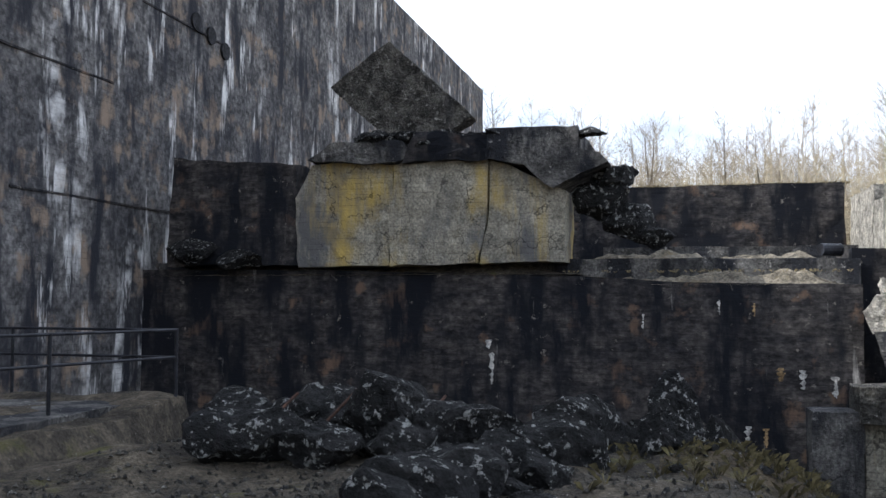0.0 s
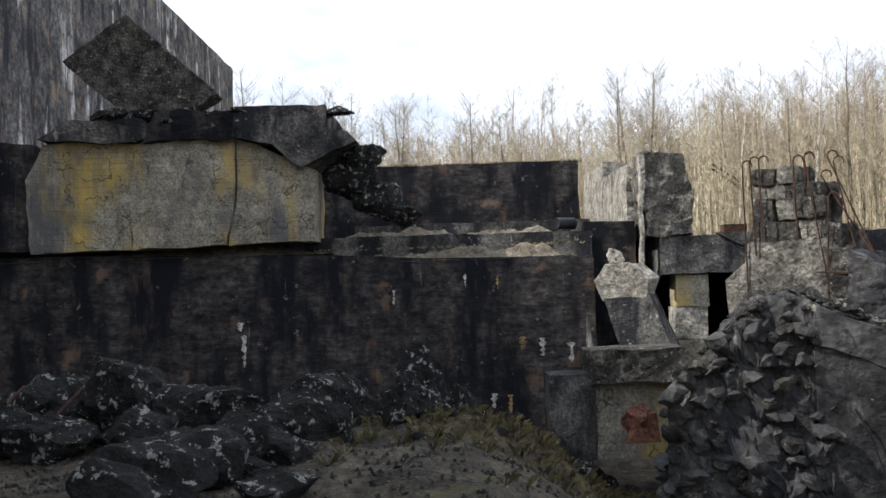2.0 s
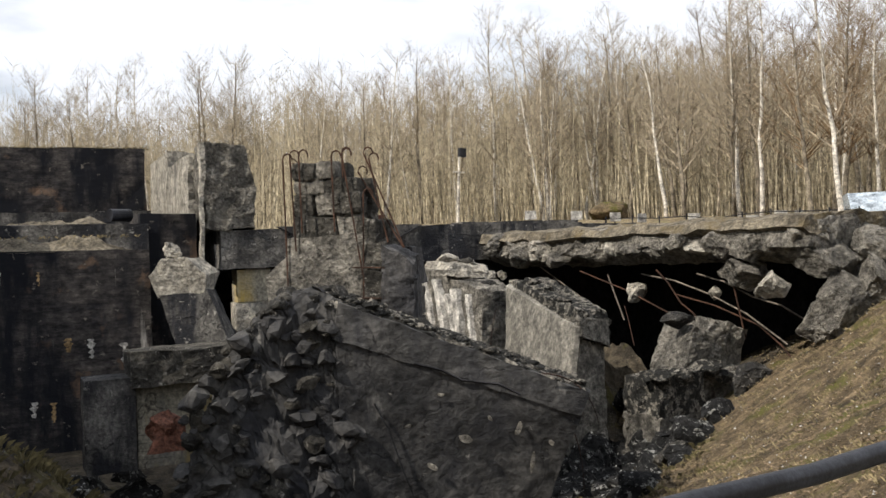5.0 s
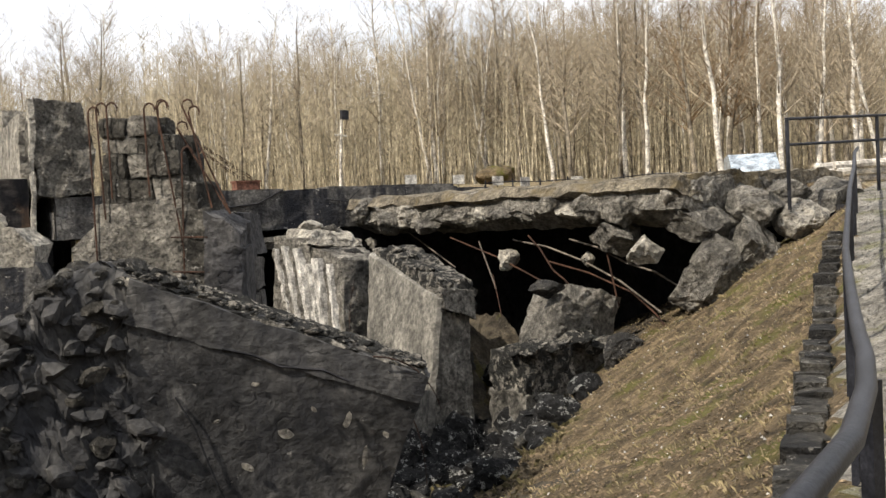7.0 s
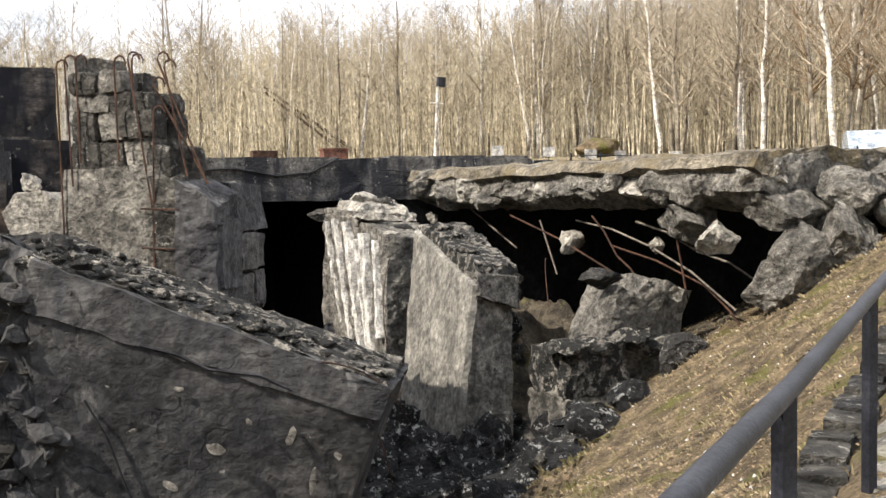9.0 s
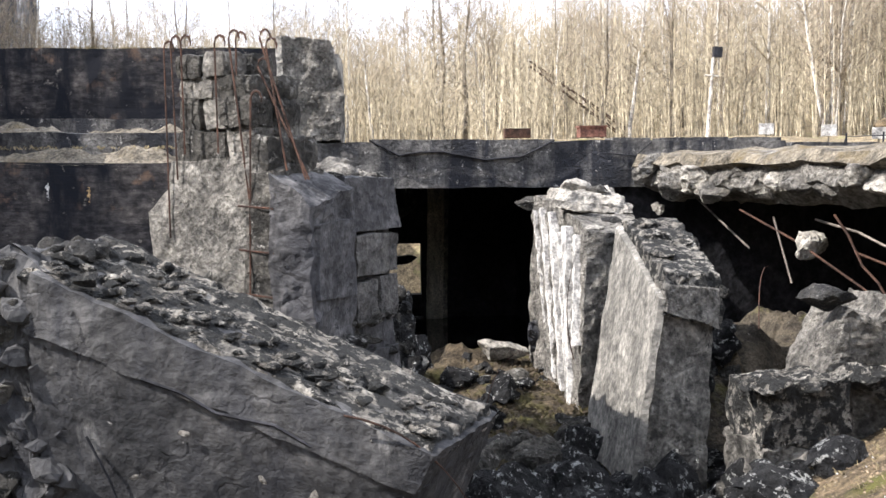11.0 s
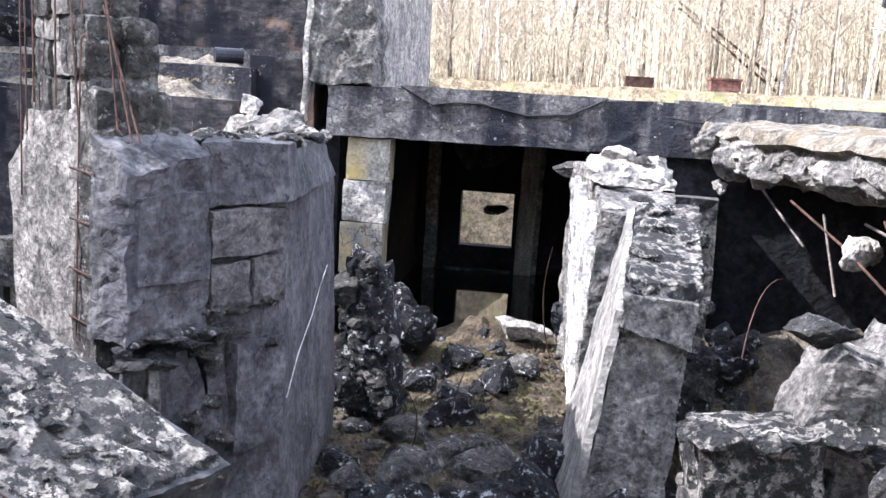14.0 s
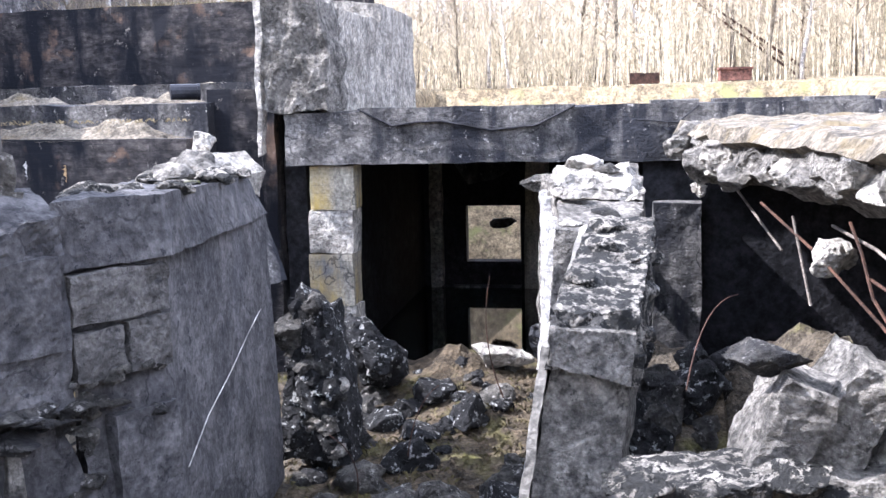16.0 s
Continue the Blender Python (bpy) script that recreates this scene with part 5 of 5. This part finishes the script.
def grass(name, count, place, tall, material, label, seed, lean=0.5):
    rng = random.Random(seed)
    verts, faces = [], []
    for _ in range(count):
        u, v, z = place(rng)
        p = W(u, v, z)
        for _ in range(5):
            a = rng.uniform(0, math.tau)
            h = tall * rng.uniform(0.4, 1.2)
            d = Vector((math.cos(a), math.sin(a), 0))
            s = Vector((-d.y, d.x, 0)) * 0.006 * max(1.0, tall * 3)
            q = p + d * rng.uniform(0, 0.06)
            i = len(verts)
            verts += [q - s, q + s, q + d * lean * h * 0.4 + Vector((0, 0, h * 0.7)), q + d * lean * h + Vector((0, 0, h * rng.uniform(0.5, 1.0)))]
            faces += [(i, i + 1, i + 2), (i + 1, i + 3, i + 2)]
    me = bpy.data.meshes.new(name)
    me.from_pydata(verts, [], faces)
    me.materials.append(material)
    return tagged(new(name, me), label, "grass", kind="stuff")


def wall_top(r):
    return r.uniform(-3.0, 6.2), 38.0 + r.uniform(0.0, 0.5), 5.86


def ground_spot(place):
    def f(r):
        u, v = place(r)
        return u, v, height(u, v) - 0.01
    return f


def heap(r):
    return 2.6 + r.gauss(0, 1.7), 14.6 + r.gauss(0, 2.0)


def ledge_spot(r):
    return r.uniform(-3.0, 4.6), r.uniform(27.4, 29.4), 2.35


grass("wall_grass", 300, wall_top, 0.13, M_STRAW, "dry grass fringe along the wall top", 11)
grass("bank_grass", 3000, ground_spot(on_bank), 0.06, M_STRAW, "short dry grass on the bank", 12, 0.9)
grass("heap_grass", 2600, ground_spot(heap), 0.16, M_OLIVE, "rough olive grass on the heap", 13, 0.9)
grass("ledge_grass", 130, ledge_spot, 0.1, M_STRAW, "dry grass on the ledge", 14, 0.9)
grass("pit_grass", 900, ground_spot(in_pit), 0.14, M_OLIVE, "sparse grass among the rubble", 15, 0.9)


# ---- trees ----
def tree_mesh(seed, tall, spread, limbs, twigs, bend, thick=0.13):
    rng = random.Random(seed)
    trunk_pts, p = [], Vector((0, 0, -0.4))
    drift = Vector((rng.uniform(-1, 1), rng.uniform(-1, 1), 0)) * bend
    n = 9
    for i in range(n):
        trunk_pts.append(p.copy())
        p = p + Vector((0, 0, tall / (n - 1))) + drift + Vector((rng.uniform(-1, 1), rng.uniform(-1, 1), 0)) * 0.12
    trunk = tube_mesh(trunk_pts, thick, 6, 0.02)
    verts, faces = [], []

    def stick(a, b, r):
        d = (b - a).normalized()
        x = d.cross(Vector((0.3, 0.2, 0.9))).normalized()
        y = d.cross(x)
        i = len(verts)
        verts.extend([a + x * r, a - x * r * 0.5 + y * r * 0.87, a - x * r * 0.5 - y * r * 0.87, b])
        faces.extend([(i, i + 1, i + 3), (i + 1, i + 2, i + 3), (i + 2, i, i + 3)])

    for k in range(limbs):
        f = rng.uniform(0.3, 0.97)
        i = min(int(f * (n - 1)), n - 2)
        q = trunk_pts[i].lerp(trunk_pts[i + 1], f * (n - 1) - i)
        a = rng.uniform(0, math.tau)
        ln = spread * (1.15 - f) * rng.uniform(0.6, 1.3) + 0.5
        d = Vector((math.cos(a), math.sin(a), rng.uniform(0.5, 1.3))).normalized()
        m = q + d * ln * 0.5
        e = m + (d + Vector((0, 0, 0.35))).normalized() * ln * 0.5
        stick(q, m + (e - m) * 0.15, 0.035 * (1.2 - f) + 0.008)
        stick(m, e, 0.018 * (1.2 - f) + 0.006)
        for _ in range(twigs):
            g = q.lerp(m, rng.random()) if rng.random() < 0.35 else m.lerp(e, rng.random())
            b = (d * 0.6 + Vector((rng.uniform(-1, 1), rng.uniform(-1, 1), rng.uniform(-0.1, 1)))).normalized()
            w = g + b * rng.uniform(0.3, 0.9)
            stick(g, w, 0.007)
            for _ in range(2):
                stick(g.lerp(w, rng.uniform(0.3, 0.9)), w + Vector((rng.uniform(-1, 1), rng.uniform(-1, 1), rng.uniform(-0.3, 0.8))) * 0.3, 0.005)
    me = bpy.data.meshes.new("crown")
    me.from_pydata(verts, [], faces)
    return trunk, me


def first_tree(seed, bark, label, name="tree", leaves=None, **kw):
    ob = base(name, 0, 0, 0, label, "tree", "trees of the winter wood")
    trunk, crown = tree_mesh(seed, **kw)
    smooth(part("trunk", trunk, bark, ob))
    crown.materials.append(leaves or M_TWIG)
    c = new("crown", crown)
    c.parent = ob
    return ob


KINDS = [
    first_tree(1, M_BIRCH, "slender white-barked birch, bare in winter", "birch_tree", tall=11.5, spread=3.2, limbs=34, twigs=9, bend=0.05),
    first_tree(2, M_BIRCH, "slender white-barked birch, bare in winter", "birch_tree", tall=10.0, spread=2.6, limbs=30, twigs=9, bend=0.12, thick=0.11),
    first_tree(3, M_BARK, "bare grey-brown winter tree", tall=10.0, spread=4.4, limbs=42, twigs=11, bend=0.05, thick=0.15),
    first_tree(4, M_BARK, "bare grey-brown winter tree", tall=8.5, spread=4.0, limbs=40, twigs=11, bend=0.08),
    first_tree(5, M_TWIG, "thin bare sapling of the wood", tall=8.0, spread=2.2, limbs=26, twigs=9, bend=0.1, thick=0.08),
    first_tree(6, M_BARK, "bare tree with russet dead leaves", leaves=M_RUSSET, tall=10.5, spread=4.2, limbs=44, twigs=16, bend=0.06, thick=0.15),
]


def plant(k, u, v, s, seed):
    rng = random.Random(seed)
    ob = copy_thing(KINDS[k], at_uv(u, v, height(u, v) - 0.1, rng.uniform(-4, 4), rng.uniform(-4, 4), rng.uniform(0, 360)))
    ob.scale = (s, s, s * rng.uniform(0.9, 1.1))
    return ob


KINDS[0].matrix_basis = at_uv(27.5, 58, height(27.5, 58))
KINDS[1].matrix_basis = at_uv(36, 62, height(36, 62))
KINDS[2].matrix_basis = at_uv(20, 66, height(20, 66))
KINDS[3].matrix_basis = at_uv(5, 64, height(5, 64))
KINDS[4].matrix_basis = at_uv(13, 60, height(13, 60))
KINDS[5].matrix_basis = at_uv(44, 50, height(44, 50))
rng = random.Random(9)
for n in range(420):
    u = rng.uniform(-38, 95)
    near = 56 if u < 30 else 56 - (u - 30) * 0.45
    v = near + rng.random() ** 1.5 * 55
    k = rng.choices(range(6), (4, 4, 5, 5, 5, 1 if u > 30 else 0.1))[0]
    plant(k, u, v, rng.uniform(0.75, 1.15) * (1.0 if u > 10 else 0.9), n)
for n, (k, u, v, s) in enumerate(((0, 26.7, 25.05, 0.85), (1, 33.5, 27.0, 1.0), (0, 34.5, 29.5, 1.05), (1, 38.0, 27.5, 1.0), (0, 41, 31, 1.1), (1, 37.0, 33.0, 1.0), (5, 42.0, 40.0, 1.2), (0, 36.5, 40, 1.15), (1, 35.0, 46.0, 1.2), (2, 34.0, 43.0, 1.0),
                                  (0, 38.5, 44, 1.2), (5, 46.0, 42.0, 1.15), (2, 44, 34, 1.1), (1, 45, 29, 1.1), (0, 48, 35, 1.1), (3, 50, 30, 1.0), (0, 43, 25, 1.0), (1, 47, 24, 1.0), (2, 52, 26, 1.1))):
    plant(k, u, v, s, 900 + n)

for n in range(130):
    u = rng.uniform(30, 78)
    v = rng.uniform(max(22.0, 62 - u * 0.7), 62)
    plant(rng.choice((0, 1, 2, 3, 3, 2, 4, 4, 0, 1, 2, 3, 5)), u, v, rng.uniform(1.0, 1.35), 2000 + n)


def brush():
    rng = random.Random(21)
    verts, faces = [], []

    def stick(a, b, r):
        d = (b - a).normalized()
        x = d.cross(Vector((0.3, 0.9, 0.2))).normalized() * r
        i = len(verts)
        verts.extend([a - x, a + x, b])
        faces.append((i, i + 1, i + 2))

    for _ in range(13000):
        u = rng.uniform(-45, 110)
        near = 54 if u < 28 else 54 - (u - 28) * 0.5
        v = near + rng.random() ** 1.2 * 62
        p = W(u, v, height(u, v) - 0.1)
        h = rng.uniform(2.0, 9.0) + (2.0 if u > 15 else 0.0)
        t = p + Vector((rng.uniform(-0.6, 0.6), rng.uniform(-0.6, 0.6), h))
        stick(p, t, rng.uniform(0.025, 0.055))
        for _ in range(17):
            g = p.lerp(t, rng.uniform(0.15, 1.0))
            stick(g, g + Vector((rng.uniform(-0.8, 0.8), rng.uniform(-0.8, 0.8), rng.uniform(0.2, 1.1))), 0.014)
    me = bpy.data.meshes.new("brushwood")
    me.from_pydata(verts, [], faces)
    me.materials.append(M_WOODS)
    return tagged(new("brushwood", me), "dense bare undergrowth of the winter wood", "undergrowth", kind="stuff")


brush()

# ---- far things on the terrace ----
lamp_post = base("lamp_post", 24.6, 51.4, height(24.6, 51.4), "pale leaning lamp post with a dark floodlight", "lamp", ry=3.5)
part("pole", tube_mesh([(0, 0, -0.3), (0, 0, 3.9)], 0.09, 10, 0.07), M_BIRCH, lamp_post)
part("cross_arm", tube_mesh([(-0.35, 0, 3.0), (0.35, 0, 3.0)], 0.05, 8), M_BIRCH, lamp_post)
part("floodlight", box_mesh(0.4, 0.3, 0.5, 1, 0, 0), M_IRON, lamp_post).location = (0.0, -0.1, 3.9)
M_REDBOX = surface("faded red paint", (0.13, 0.06, 0.045), (0.2, 0.1, 0.075), 2, 12, rough=0.7)
box = base("red_box", 17.5, 47.3, height(17.5, 47.6), "faded red metal box on the far bank", "box")
part("box_body", box_mesh(1.15, 0.8, 0.42, 0.5, 0.01, 3), M_REDBOX, box)
part("box_lid", box_mesh(1.25, 0.9, 0.08, 0.5, 0.01, 4), M_REDBOX, box).location = (-0.05, -0.05, 0.42)
box2 = base("dark_box", 14.1, 46.6, height(14.1, 46.9) - 0.05, "low dark red metal box on the far bank", "box")
part("box_body", box_mesh(1.1, 0.7, 0.4, 0.5, 0.01, 5), M_RUST, box2)
crane = base("lattice_boom", 22.6, 58.3, 3.6, "rusty lattice boom lying aslant", "boom")
BOOM = ((0.0, 0.0, 0.0), (-5.4, 1.0, 4.1))
for dy, dz in ((-0.14, -0.14), (0.14, -0.14), (-0.14, 0.14), (0.14, 0.14)):
    part("chord", tube_mesh([(BOOM[0][0], dy * 2, dz * 2), (BOOM[1][0], BOOM[1][1] + dy, BOOM[1][2] + dz)], 0.035, 5), M_RUST, crane)
for i in range(12):
    a, b = i / 12, (i + 1) / 12
    part("brace", tube_mesh([(BOOM[1][0] * a, a - 0.2, BOOM[1][2] * a - 0.22 * (-1) ** i), (BOOM[1][0] * b, b + 0.2, BOOM[1][2] * b + 0.22 * (-1) ** i)], 0.022, 4), M_RUST, crane)
rng = random.Random(31)
for n, (u, v) in enumerate(((22.0, 38.0), (24.0, 37.5), (25.0, 36.0), (26.0, 35.5), (26.8, 33.0), (27.6, 30.5), (27.0, 28.3), (29.0, 29.5))):
    sign = base("sign_board", u, v, height(u, v), "small white notice board on a post", "sign", "notice boards", rz=rng.uniform(-20, 20))
    part("post", box_mesh(0.05, 0.05, 0.6, 1, 0, 0), M_BARK, sign)
    part("board", box_mesh(0.5, 0.03, 0.38, 1, 0, 0), M_LIME, sign).location = (-0.22, -0.04, 0.5)
low = base("low_fence", 0, 0, 0, "low dark wire fence on the terrace", "fence")
linv = low.matrix_basis.inverted()
pts = [(19.5 + 0.75 * i, 33.5 - 0.62 * i) for i in range(13)]
for h in (0.75, 0.45):
    part("wire", tube_mesh([linv @ W(u, v, height(u, v) + h) for u, v in pts], 0.018, 5), M_IRON, low)
for u, v in pts:
    part("post", tube_mesh([linv @ W(u, v, height(u, v) - 0.2), linv @ W(u, v, height(u, v) + 0.85)], 0.03, 6), M_IRON, low)
M_CAR = surface("pale blue car paint", (0.42, 0.5, 0.58), (0.5, 0.57, 0.64), 2, 20, rough=0.25, bump=0.0, metal=0.3)
M_GLASS = surface("dark car glass", (0.03, 0.04, 0.05), (0.06, 0.07, 0.08), 2, 20, rough=0.08, bump=0.0)
car = base("car", 30.3, 25.9, height(29.3, 26.6) - 0.1, "pale silver-blue parked car behind the fence", "car", rz=50)
part("body", slab_mesh([(0, 0.25), (3.9, 0.25), (3.95, 0.75), (3.0, 0.9), (2.5, 1.38), (1.0, 1.42), (0.15, 0.95), (0, 0.7)], 1.65, 0.5, 0.0, 0), M_CAR, car)
part("side_window", slab_mesh([(0.75, 0.95), (2.85, 0.92), (2.4, 1.3), (1.1, 1.33)], 0.02, 0.5, 0.0, 0), M_GLASS, car).location = (0, -0.022, 0)
for x in (0.75, 3.1):
    for y in (-0.02, 1.5):
        wheel = part("wheel", tube_mesh([(x, y, 0.3), (x, y + 0.18, 0.3)], 0.31, 16), M_IRON, car)
        part("rim", tube_mesh([(x, y - 0.01, 0.3), (x, y + 0.19, 0.3)], 0.19, 12), M_BAR, wheel)
white = base("white_crate", 26.6, 26.2, height(26.6, 26.2), "white crate beside the parked car", "crate", rz=-40)
part("crate_body", box_mesh(0.9, 0.6, 0.5, 1, 0, 0), M_LIME, white)
for n in range(9):
    u, v = 25.5 + (n % 3) * 0.3, 21.5 + (n // 3) * 0.25
    tagged(part("log", tube_mesh([W(u, v - 0.3 * n, height(26, 21) + 0.12 + 0.2 * (n % 3)), W(u + 4.0, v - 2.2 - 0.3 * n, height(28, 20) + 0.15 + 0.2 * (n % 3))], 0.11, 8), M_BIRCH), "pale felled birch log on a stack", "log", "stacked logs")
lump("earth_bank", 32.0, 47.0, height(32, 47) - 0.3, 2.6, 2.0, 1.3, 940, M_BANK, "brown earth heap on the terrace", category="earth", planes=5)
